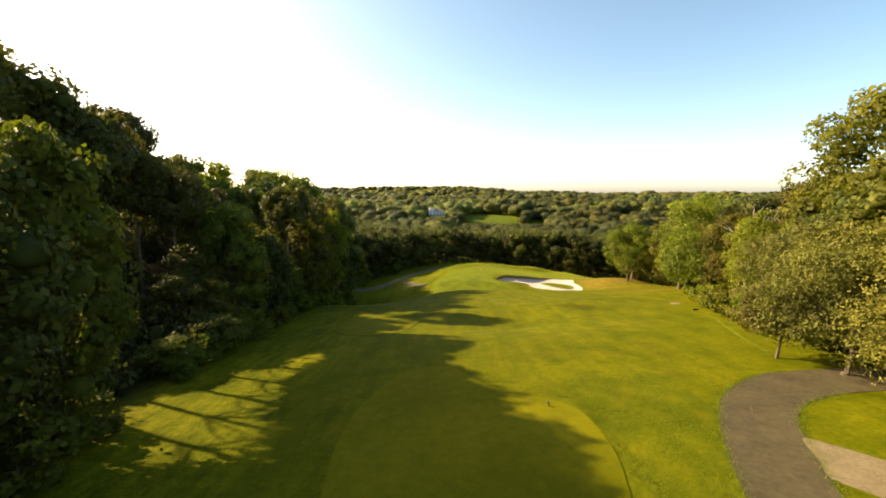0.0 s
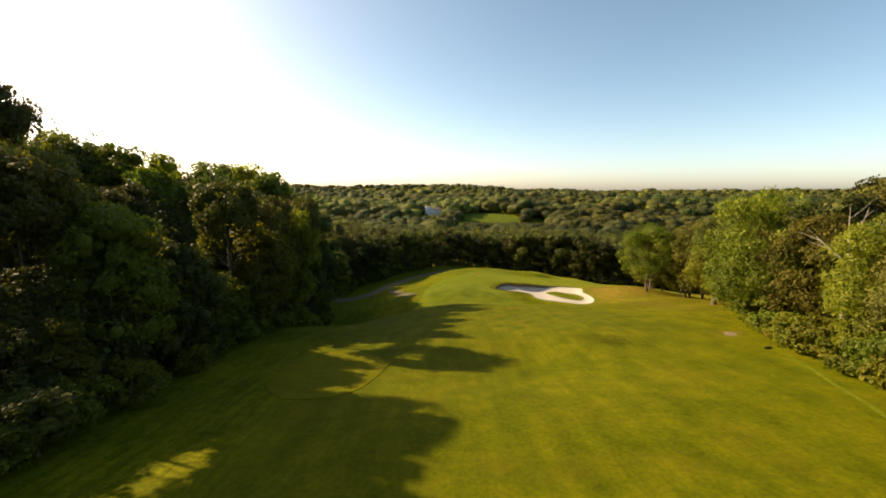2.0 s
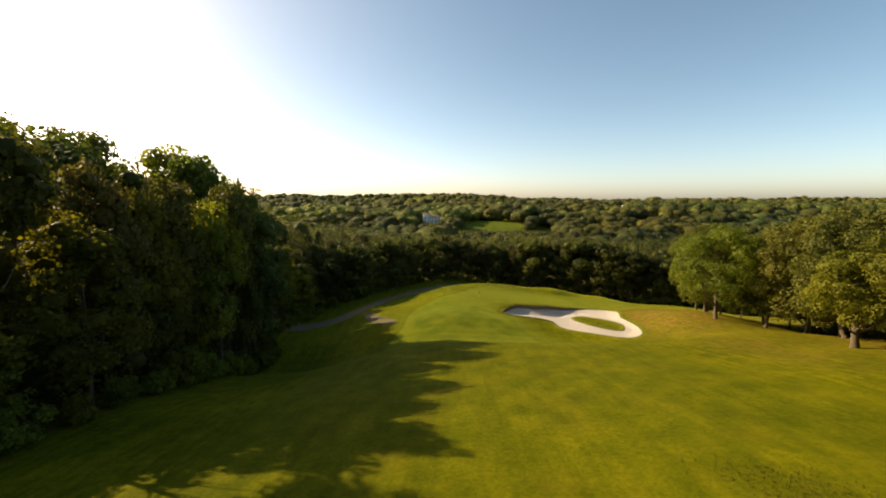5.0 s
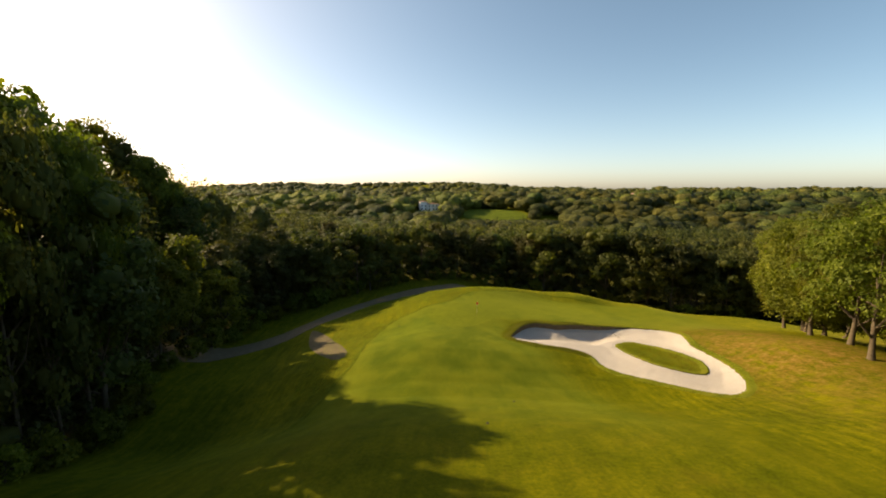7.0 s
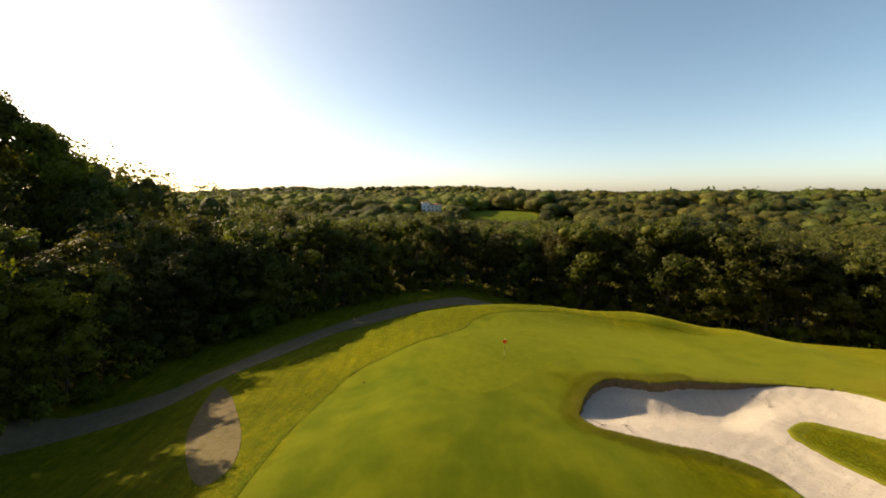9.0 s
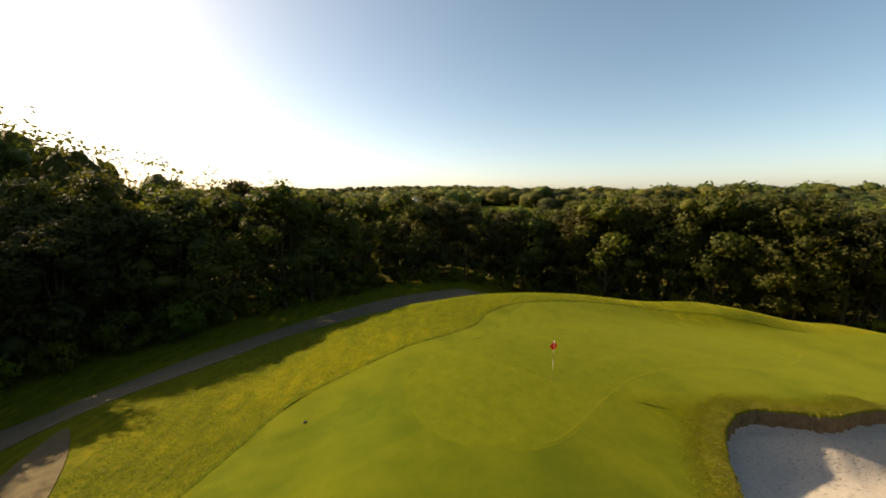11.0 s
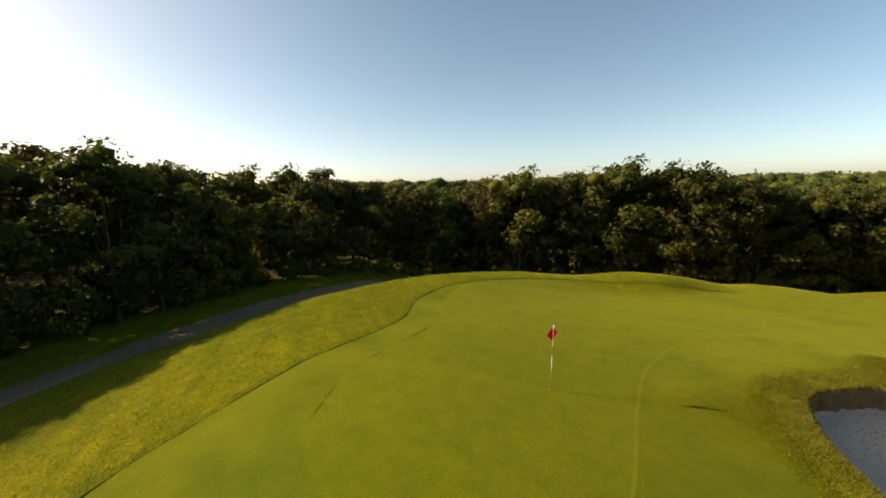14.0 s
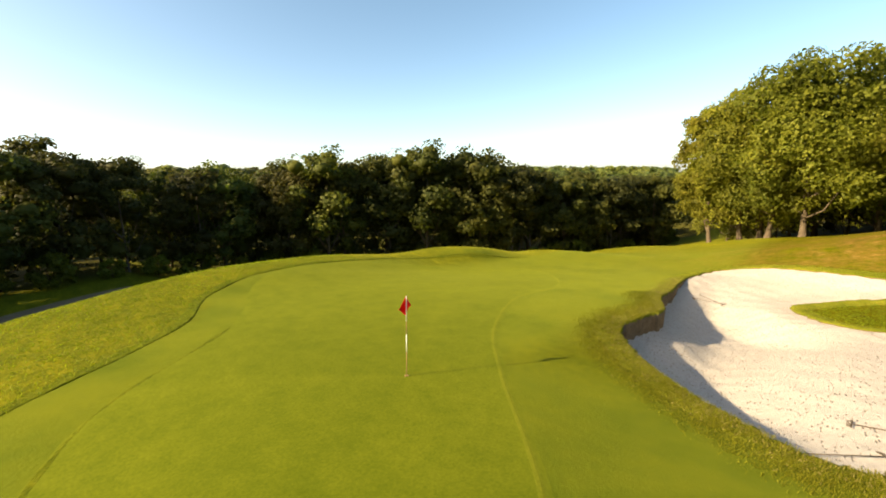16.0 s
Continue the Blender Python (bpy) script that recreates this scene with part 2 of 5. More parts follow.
OAK_LEAF = leaf_material("oak_leaves", (0.086, 0.098, 0.011), (0.198, 0.200, 0.025), (1.4, 1.45, 0.8), 0.42)
GREEN_LEAF = leaf_material("green_leaves", (0.066, 0.084, 0.010), (0.156, 0.170, 0.022), (1.4, 1.55, 0.8), 0.42)
OLIVE_LEAF = leaf_material("olive_leaves", (0.070, 0.070, 0.012), (0.156, 0.146, 0.026), (1.4, 1.35, 0.8), 0.40)
SILVER_LEAF = leaf_material("silver_leaves", (0.108, 0.108, 0.018), (0.222, 0.204, 0.040), (1.2, 1.2, 0.8), 0.3)
WOOD_LEAF = leaf_material("wood_leaves", (0.058, 0.061, 0.013), (0.142, 0.130, 0.025), (1.4, 1.4, 0.8), 0.34)
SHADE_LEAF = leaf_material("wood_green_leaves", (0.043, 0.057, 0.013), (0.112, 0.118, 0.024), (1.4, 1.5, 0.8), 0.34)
DARK_LEAF = leaf_material("dark_leaves", (0.036, 0.043, 0.012), (0.088, 0.089, 0.021), (1.4, 1.4, 0.8), 0.34)
# lighter, more translucent wood leaves: the glow of backlight put into the colour
BACKLIT_TINT = leaf_material("backlit_tint_leaves", (0.084, 0.094, 0.012), (0.190, 0.190, 0.026), (1.6, 1.6, 0.7), 0.5)
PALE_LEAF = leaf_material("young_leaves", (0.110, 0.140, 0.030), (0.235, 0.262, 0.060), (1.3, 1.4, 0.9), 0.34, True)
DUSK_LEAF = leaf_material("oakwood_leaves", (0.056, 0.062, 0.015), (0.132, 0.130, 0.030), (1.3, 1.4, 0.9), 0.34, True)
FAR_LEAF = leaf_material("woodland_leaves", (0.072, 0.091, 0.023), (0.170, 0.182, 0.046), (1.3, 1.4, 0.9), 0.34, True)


# ---- mesh helpers ----
def mesh_from(name, verts, faces, mat, smooth=False):
    """A mesh from arrays of corners and of triangles or quads."""
    verts, faces = np.asarray(verts, np.float32), np.asarray(faces, np.int32)
    me = bpy.data.meshes.new(name)
    k = faces.shape[1]
    me.vertices.add(len(verts))
    me.vertices.foreach_set("co", verts.ravel())
    me.loops.add(faces.size)
    me.loops.foreach_set("vertex_index", faces.ravel())
    me.polygons.add(len(faces))
    me.polygons.foreach_set("loop_start", np.arange(0, faces.size, k, dtype=np.int32))
    me.update(calc_edges=True)
    if smooth:
        me.polygons.foreach_set("use_smooth", np.ones(len(faces), bool))
    me.materials.append(mat)
    return me


def part(name, bm, mat, parent=None, label="", smooth=False):
    """One bmesh as one mesh object under a thing or a part."""
    me = bpy.data.meshes.new(name)
    bm.to_mesh(me)
    bm.free()
    if smooth:
        me.polygons.foreach_set("use_smooth", np.ones(len(me.polygons), bool))
    me.materials.append(mat)
    ob = new(name, me)
    ob.parent = parent
    if label:
        ob["label"] = label
    return ob


def box(bm, cx, cy, cz, sx, sy, sz, m=None):
    t = Matrix.Translation((cx, cy, cz)) @ Matrix.Diagonal((sx, sy, sz, 1))
    return bmesh.ops.create_cube(bm, size=1, matrix=(m @ t) if m else t)["verts"]


def tube_arrays(points, radii, sides=8):
    """Corners and quads of a tapering tube along points."""
    pts = np.asarray(points, float)
    vs, fs = [], []
    for i, (p, r) in enumerate(zip(pts, radii)):
        d = pts[min(i + 1, len(pts) - 1)] - pts[max(i - 1, 0)]
        d /= np.linalg.norm(d) + 1e-9
        a = np.cross(d, (0.31, 0.94, 0.12))
        a /= np.linalg.norm(a) + 1e-9
        b = np.cross(d, a)
        ang = np.linspace(0, 2 * np.pi, sides, endpoint=False)
        vs.append(p + r * (np.cos(ang)[:, None] * a + np.sin(ang)[:, None] * b))
    for i in range(len(pts) - 1):
        for j in range(sides):
            fs.append((i * sides + j, i * sides + (j + 1) % sides, (i + 1) * sides + (j + 1) % sides, (i + 1) * sides + j))
    return np.concatenate(vs), np.array(fs)


def tubes(name, list_of, mat, sides=7):
    vs, fs, k = [], [], 0
    for pts, rad in list_of:
        v, f = tube_arrays(pts, rad, sides)
        vs.append(v)
        fs.append(f + k)
        k += len(v)
    return mesh_from(name, np.concatenate(vs), np.concatenate(fs), mat, True)


# ---- the lie of the land ----
def ease(a, b, t):
    u = np.clip((t - a) / (b - a), 0, 1)
    return u * u * (3 - 2 * u)


def knoll(x, y, cx, cy, rx, ry, h):
    return h * np.exp(-(((x - cx) / rx) ** 2 + ((y - cy) / ry) ** 2))


FALL_Y = (-400, -200, -150, -108, -92, -78, -62, -46, -33, -24, -14, 0, 10, 20, 35, 60, 100, 160, 240, 300, 365, 500, 800, 1400, 2600)
FALL_Z = (30, 21, 17.5, 13.6, 11.9, 9.4, 7.2, 4.4, 2.77, -1.51, 1.26, 0.81, -0.35, -1.2, -9.25, -9.0, -10.5, -15, -10, 1, 4, 2, 6, 16, 14)


FAIRWAY_SHAPES = ((-14, -3, 7, 9, -1.46), (24, -20, 9, 8, 0.2), (12, -20, 8, 9, -0.54), (34, -16, 8, 9, -0.29), (52, 0, 9, 9, 1.0), (8, -70, 10, 9, 0.46),
                  (-6, -79, 10, 8, -0.26), (-38, 2, 12, 14, -1.16), (-112, 12, 46, 34, 6.0), (26, -16, 6, 7, -1.12), (19, -20, 7, 6, 0.84), (-16, 2, 8, 9, -0.19),
                  (-18, -14, 8, 9, 0.26), (36, 10, 9, 8, 0.46))
GREEN_SHAPES = ((55, 5, 9, 9, -0.38), (45, 18, 9, 8, -1.19), (0, 0, 9, 8, 0.21), (12, -1, 8, 6, 0.61), (21, 1, 8, 6, 0.5), (29, -2, 8, 7, -0.17),
                (21, -7, 7, 6, -0.72), (4, -7, 7, 6, -0.47), (-3, 9, 10, 8, 0.76), (8, 10, 9, 8, 0.85), (18, 9, 9, 7, 0.45), (27, 13, 8, 7, 0.08),
                (-12, 16, 9, 9, 0.01), (-1, 19, 9, 7, -0.56), (36, 8, 9, 8, -1.03), (-29, 6, 8, 10, 1.7), (24.5, 18.4, 5, 1.5, 0.5))


def ground(x, y):
    """Height of the bare ground: a fairway that falls to the green's plateau, a wooded flank and rolling country behind."""
    x, y = np.asarray(x, float), np.asarray(y, float)
    z = 0
    for d, w in ((-6, 0.15), (-3, 0.2), (0, 0.3), (3, 0.2), (6, 0.15)):
        z = z + w * np.interp(y + d, FALL_Y, FALL_Z)
    near = 1 - ease(60, 120, y)
    z = z + 0.045 * np.clip(x, -30, 60) * (1 - ease(-60, -30, y))
    side = ease(-60, -25, y) * (1 - ease(30, 60, y))
    z = z - side * (0.14 * np.clip(-8 - x, 0, 24) + 0.17 * np.clip(-13.5 - x, 0, 16))
    z = z + knoll(x, y, 24, 4, 24.1, 25.5, -3.16) + knoll(x, y, 40, -21, 12, 13, 3.52) + knoll(x, y, 0, 18.7, 9, 6, 2.4)
    z = z + knoll(x, y, -4, -79, 10, 9, -0.7) + knoll(x, y, 10.5, 22, 8, 5, 2.14) + knoll(x, y, 21.9, 22.2, 7, 5, 2.24)
    z = z - 0.20 * np.clip(x - 35, 0, 40) * ease(-40, 0, y) * near
    z = z + 0.32 * np.clip(-40 - x, 0, 90) * near
    for k in FAIRWAY_SHAPES + GREEN_SHAPES:
        z = z + knoll(x, y, *k)
    # a shelf of level ground between the green's bank and the wood behind
    shelf = -4.7 - 0.3 * np.clip(x + 2, 0, 30)
    on_shelf = ease(3, 16, y) * (1 - ease(60, 92, y)) * ease(-64, -44, x)
    z = z + on_shelf * (np.logaddexp(1.3 * z, 1.3 * shelf) / 1.3 - z)
    far = ease(350, 1300, y)
    z = z + knoll(x, y, -380, 1250, 620, 260, 24) + knoll(x, y, 690, 1060, 130, 160, 9) + knoll(x, y, -130, 640, 160, 90, 7) + knoll(x, y, 260, 700, 210, 110, 6)
    z = z + far * (6 * np.sin(x / 210 + 1.0) + 5 * np.sin(x / 97 + y / 160) + 3 * np.sin(y / 75 + x / 140))
    return z


# ---- outlines on the plan ----
def closed_curve(points, steps=10):
    """A smooth closed line through corner points."""
    p = np.array(points, float)
    n, out = len(p), []
    for i in range(n):
        a, b, c, d = p[i - 1], p[i], p[(i + 1) % n], p[(i + 2) % n]
        for s in np.linspace(0, 1, steps, endpoint=False):
            out.append(0.5 * (2 * b + (c - a) * s + (2 * a - 5 * b + 4 * c - d) * s * s + (3 * b - a - 3 * c + d) * s ** 3))
    return np.array(out)


def open_curve(points, steps=10):
    p = np.array(points, float)
    q = np.vstack([2 * p[0] - p[1], p, 2 * p[-1] - p[-2]])
    out = []
    for i in range(1, len(q) - 2):
        a, b, c, d = q[i - 1], q[i], q[i + 1], q[i + 2]
        for s in np.linspace(0, 1, steps, endpoint=False):
            out.append(0.5 * (2 * b + (c - a) * s + (2 * a - 5 * b + 4 * c - d) * s * s + (3 * b - a - 3 * c + d) * s ** 3))
    out.append(p[-1])
    return np.array(out)


def inside(poly, x, y):
    x, y = np.asarray(x, float), np.asarray(y, float)
    r = np.zeros(x.shape, bool)
    for (x0, y0), (x1, y1) in zip(poly, np.roll(poly, -1, 0)):
        c = (y0 > y) != (y1 > y)
        r ^= c & (x < (x1 - x0) * (y - y0) / (y1 - y0 + 1e-12) + x0)
    return r


def gap(line, x, y, closed=True):
    """Distance on the plan from points to a line."""
    x, y = np.asarray(x, float), np.asarray(y, float)
    best = np.full(x.shape, 1e9)
    ends = np.roll(line, -1, 0) if closed else line[1:]
    for (x0, y0), (x1, y1) in zip(line if closed else line[:-1], ends):
        dx, dy = x1 - x0, y1 - y0
        t = np.clip(((x - x0) * dx + (y - y0) * dy) / (dx * dx + dy * dy + 1e-12), 0, 1)
        best = np.minimum(best, np.hypot(x - x0 - t * dx, y - y0 - t * dy))
    return best


BUNKER = closed_curve([(4.1, -7.7), (4.65, -6.3), (5.4, -4.8), (6.6, -3.2), (8.3, -2.0), (10.6, -2.0), (12.4, -2.1), (15.2, -1.1), (18.2, -0.7), (22.2, 0), (25.5, 0.2), (29, -0.7),
                       (30, -3.8), (28.4, -9), (28.3, -14.5), (28, -18), (26.4, -21.4), (24.2, -23.4), (22.2, -23.3), (20.6, -22.6), (18.4, -21), (15.9, -19), (13.6, -16.2),
                       (13, -12.8), (11, -11.2), (8.7, -10.5), (6.3, -9.6), (4.75, -8.9)], 9)
ISLAND = closed_curve([(18.5, -8.2), (20, -6.3), (22.2, -5.7), (25, -8.6), (26.5, -13.6), (25.5, -16.8), (23.8, -17.7), (21, -16.8), (19, -14)], 9)
GREEN_EDGE = closed_curve([(-1.35, 8.1), (-3.4, 5.6), (-5.8, 3.5), (-7.2, 0.5), (-6.8, -1.9), (-5.9, -4.0), (-4.5, -5.2), (-2.7, -5.4), (-1.3, -4.9), (0.1, -3.6), (2.2, -1.3),
                           (4.9, 1.1), (9.6, 3.5), (14.6, 4.3), (19.3, 7.4), (22.3, 10.8), (21.6, 13.4), (17.0, 16.0), (11.0, 17.0), (5.0, 16.2), (1.0, 13.2)], 8)
ROUGH_EDGE = open_curve([(-22, -36), (-17.4, -20), (-15.7, -14.9), (-15.4, -6.1), (-14.25, -0.46), (-12.7, 1.93), (-10.9, 3.2), (-8.7, 4.5), (-7.5, 5.3), (-6.2, 6.1), (-5, 6.9),
                         (-3.1, 8.9), (-1.9, 11.8), (-0.8, 13.1), (1.3, 14.7), (6, 16.7), (10, 18), (14.2, 18.6), (19.7, 17.6), (24, 16.4), (27.9, 15.8)], 8)
PATH_LEFT = open_curve([(-4.5, -126), (-2.2, -120), (-1.0, -117.1), (-0.4, -115.8), (0.7, -113.6), (2.6, -110.4), (4.9, -107.6), (7.9, -105.5), (10.9, -104.4), (20.0, -104)], 8)
PATH_RIGHT = open_curve([(-0.3, -126), (1.3, -120.4), (2.7, -117.4), (3.8, -115.4), (5.0, -113.4), (6.3, -111.4), (8.4, -109.6), (10.7, -108.7), (13.5, -108.2), (20.0, -108)], 8)
LEFT_EDGE = [(-30, -140), (-31, -118), (-34, -98), (-36, -75), (-37, -50), (-39, -25), (-42, -4), (-39, 8), (-33, 17), (-29, 24), (-26, 29.5), (-21.5, 35.5), (-14, 44), (-2, 47.5), (9, 50), (20, 48.5), (31, 43.5), (43, 36), (53, 31), (64, 26.5), (78, 22.5), (96, 20)]
RIGHT_EDGE = [(15, -128), (16, -114), (18.5, -101), (21, -93), (25, -84), (27.5, -77), (32, -66), (39, -54), (48, -42), (55, -28), (61, -14), (66, -3), (72, 5), (80, 10), (98, 13)]
WOOD_LEFT = np.array(LEFT_EDGE + [(300, 0), (300, 160), (-300, 160), (-300, -140)], float)
WOOD_RIGHT = np.array(RIGHT_EDGE + [(200, 13), (200, -128)], float)


def sand_depth(x, y):
    """How far the sand lies below the turf: shallow at the front, deep under the lip."""
    d = np.minimum(gap(BUNKER, x, y), gap(ISLAND, x, y))
    lip = np.maximum(ease(-9, -4, y) * (1 - ease(17, 26, x)), 0.85 * (1 - ease(5, 15, x)) * ease(-8.0, -4.6, y))
    lip = lip * (1 + 0.16 * np.exp(-((x - 11.5) / 3.6) ** 2) * ease(-7, -4, y))
    lip = lip * ease(0.8, 4.0, gap(ISLAND, x, y))
    return (0.06 + 0.72 * lip) * ease(-0.8, 0.30, d) + (0.14 + 0.46 * lip) * ease(0.2, 2.1, d)


# ---- the ground sheet ----
def steps_of(*spans):
    out = []
    for a, b, n in spans:
        out += list(np.linspace(a, b, n, endpoint=False))
    return np.array(out + [spans[-1][1]])


xs = steps_of((-2600, -300, 24), (-300, -60, 30), (-60, 1, 70), (1, 31, 92), (31, 64, 36), (64, 300, 30), (300, 2600, 24))
ys = steps_of((-420, -150, 14), (-150, -31, 108), (-31, 4, 106), (4, 26, 40), (26, 70, 40), (70, 400, 60), (400, 2900, 46))
X, Y = np.meshgrid(xs, ys)
Z = ground(X, Y)
near_box = (X > 0) & (X < 32) & (Y > -30) & (Y < 3)
bx, by = X[near_box], Y[near_box]
ring = np.minimum(gap(BUNKER, bx, by), gap(ISLAND, bx, by))
in_sand = inside(BUNKER, bx, by) & ~inside(ISLAND, bx, by)
Z[near_box] -= np.where(in_sand | (ring < 0.34), 1.9, 0.0)
rows, cols = X.shape
idx = np.arange(rows * cols).reshape(rows, cols)
quads = np.stack([idx[:-1, :-1], idx[:-1, 1:], idx[1:, 1:], idx[1:, :-1]], -1).reshape(-1, 4)
me = mesh_from("ground", np.stack([X, Y, Z], -1).reshape(-1, 3), quads, GRASS, True)
fx, fy = X.ravel(), Y.ravel()
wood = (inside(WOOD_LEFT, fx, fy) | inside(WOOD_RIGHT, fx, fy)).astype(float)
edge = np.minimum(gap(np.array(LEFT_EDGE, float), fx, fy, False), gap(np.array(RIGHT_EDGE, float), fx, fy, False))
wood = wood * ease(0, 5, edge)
mow = ((fy < 20) & (fx < 26)).astype(float) * (1 - ease(18, 27, fx - 0.25 * np.clip(-60 - fy, -30, 20)))
mow = np.maximum(mow, ease(-7, -2, fy) * (1 - ease(36, 46, fx)) * (1 - ease(15, 18, fy)))
beyond = inside(np.vstack([ROUGH_EDGE, [(60, 16), (60, 60), (-60, 60), (-60, -34)]]), fx, fy)
mow = mow * np.where(beyond, 0.0, 1.0) * ease(-26, -20, fx)
dry = np.exp(-(((fx - 35) / 9) ** 2 + ((fy + 14) / 13) ** 2)) * 1.25 + 0.5 * np.exp(-(((fx - 31) / 6) ** 2 + ((fy + 42) / 12) ** 2))
dry = np.clip(dry + 0.9 * np.exp(-(((fx - 23.4) / 1.6) ** 2 + ((fy + 71) / 1.0) ** 2)), 0, 1)
mow = mow * (1 - 0.85 * np.exp(-(((fx - 9 - 0.2 * (fy + 70)) / 5.0) ** 2 + ((fy + 70) / 1.5) ** 2)))
rim = np.where(near_box.ravel(), 1.0, 0.0)
rim[near_box.ravel()] = np.exp(-(ring / 0.7) ** 2) * ease(-13, -5, by) * (1 - ease(16, 24, bx))
dry = np.clip(dry + 0.8 * rim, 0, 1)
under = np.exp(-(gap(np.array(RIGHT_EDGE[8:13], float), fx, fy, False) / 9.0) ** 2)
dry = np.clip(dry + 0.75 * under, 0, 1)
apron = ease(-40, -16, fy) * np.maximum(1 - ease(3.5, 8.5, fx + 0.3 * (fy + 8)), ease(-3.0, 0.0, fy))
apron = np.maximum(apron, beyond * ease(-40, -25, fy) * (1 - wood))
# two darker green patches in front and to the left of the green
lush = 0.85 * np.exp(-(((fx + 8.6) / 2.6) ** 2 + ((fy + 2.6) / 3.6) ** 2)) + 0.6 * np.exp(-(((fx + 4.0) / 4.0) ** 2 + ((fy + 8.0) / 1.8) ** 2))
# shade on the bank behind the green, painted into the turf
lush = lush + 1.0 * np.exp(-(((fx - 23.5) / 4.5) ** 2 + ((fy - 17.4 + 0.27 * (fx - 23.5)) / 0.9) ** 2))
for name, values in (("mow", mow), ("dry", dry), ("wood", wood), ("apron", apron), ("lush", lush)):
    me.attributes.new(name, "FLOAT", "POINT").data.foreach_set("value", values.astype(np.float32))
tagged(new("ground", me), "sloping golf course turf with mown fairway and rough", "ground", kind="structure")


def sheet(name, poly, mat, lift, step, label, height=ground, holes=(), category="ground", skirt=0.0):
    """A thin laid sheet of turf, sand or paving inside an outline, with a rim that goes down into the ground."""
    poly = np.asarray(poly, float)
    bm = bmesh.new()
    rim = [bm.verts.new((x, y, 0)) for x, y in poly]
    loops = [rim]
    for h in holes:
        loops.append([bm.verts.new((x, y, 0)) for x, y in h])
    edges = []
    for l in loops:
        edges += [bm.edges.new((l[i - 1], l[i])) for i in range(len(l))]
    bmesh.ops.triangle_fill(bm, use_beauty=True, edges=edges)
    lo, hi = poly.min(0), poly.max(0)
    for axis in (0, 1):
        for c in np.arange(lo[axis] + step * 0.5, hi[axis], step):
            co, no = [0, 0, 0], [0, 0, 0]
            co[axis], no[axis] = c, 1
            bmesh.ops.bisect_plane(bm, geom=bm.verts[:] + bm.edges[:] + bm.faces[:], plane_co=co, plane_no=no)
    co = np.array([v.co for v in bm.verts])
    zz = height(co[:, 0], co[:, 1]) + lift
    for v, z in zip(bm.verts, zz):
        v.co.z = z
    for f in bm.faces:
        if f.normal.z < 0:
            f.normal_flip()
    turning = 1 if np.sum(poly[:, 0] * np.roll(poly[:, 1], -1) - np.roll(poly[:, 0], -1) * poly[:, 1]) > 0 else -1
    border = [e for e in bm.edges if len(e.link_faces) == 1]
    low = bmesh.ops.extrude_edge_only(bm, edges=border)["geom"]
    bmesh.ops.split_edges(bm, edges=[e for e in border if e.is_valid])
    for v in low:
        if isinstance(v, bmesh.types.BMVert) and v.is_valid:
            if skirt:
                i = int(np.argmin(np.hypot(poly[:, 0] - v.co.x, poly[:, 1] - v.co.y)))
                t = poly[(i + 1) % len(poly)] - poly[i - 1]
                t = t / np.linalg.norm(t) * turning
                v.co.x, v.co.y = v.co.x + t[1] * skirt, v.co.y - t[0] * skirt
                v.co.z = float(height(v.co.x, v.co.y)) - 0.006
            else:
                v.co.z -= 0.12
    ob = part(name, bm, mat, smooth=True)
    return tagged(ob, label, category, kind="structure")


def widened(line, by):
    t = np.roll(line, -1, 0) - np.roll(line, 1, 0)
    t /= np.linalg.norm(t, axis=1)[:, None]
    area = 0.5 * np.sum(line[:, 0] * np.roll(line[:, 1], -1) - np.roll(line[:, 0], -1) * line[:, 1])
    return line + np.stack([t[:, 1], -t[:, 0]], 1) * by * (1 if area > 0 else -1)


sheet("green_fringe", np.vstack([widened(GREEN_EDGE, 0.03)[8 * 8: 8 * 16], widened(GREEN_EDGE, -0.04)[8 * 8: 8 * 16][::-1]]), FRINGE, 0.0115, 0.5, "pale scalped strip of turf round the putting green", skirt=0.13)
sheet("upper_tee", closed_curve([(-12.9, -100.2), (-9.8, -104.9), (-5.6, -108.1), (-4.7, -111.4), (-5.3, -116), (-8, -122), (-16, -124), (-19, -112), (-17, -102)], 6), TEE, 0.04, 1.0, "level mown tee turf with worn yellowish patches")
sheet("lower_tee", closed_curve([(-24.6, -72.3), (-21, -71.7), (-17.1, -75.4), (-16.7, -77.8), (-18.6, -85.7), (-24, -86.5), (-27.5, -80)], 6), TEE, 0.04, 1.0, "small mown tee turf beside the wood")
TRACK_LINE = open_curve([(-60, -20), (-50, -11), (-42, -3.8), (-37, -0.2), (-31.5, 3), (-27.6, 7.5), (-25, 12), (-23, 16.5), (-21, 20.5), (-18.5, 24.5), (-15.6, 28.5), (-11, 33.5), (-4, 38), (6, 41)], 8)
across = np.gradient(TRACK_LINE, axis=0)
across = np.stack([-across[:, 1], across[:, 0]], 1) / np.linalg.norm(across, axis=1)[:, None]
sheet("edge_track", np.vstack([TRACK_LINE + across * 2.5, (TRACK_LINE - across * 2.5)[::-1]]), TRACK, 0.04, 1.2, "worn earth and gravel track along the wood's edge", category="path")
sheet("putting_green", GREEN_EDGE, GREEN, 0.010, 0.5, "closely mown smooth putting green turf", skirt=0.30)
sheet("bunker_sand", BUNKER, SAND, 0.0, 0.35, "pale raked bunker sand with footprints", lambda x, y: ground(x, y) - sand_depth(x, y)
      + 0.025 * np.sin(x * 5.1 + 2 * np.sin(y * 1.7)) * np.sin(y * 4.3 + x), (ISLAND,))
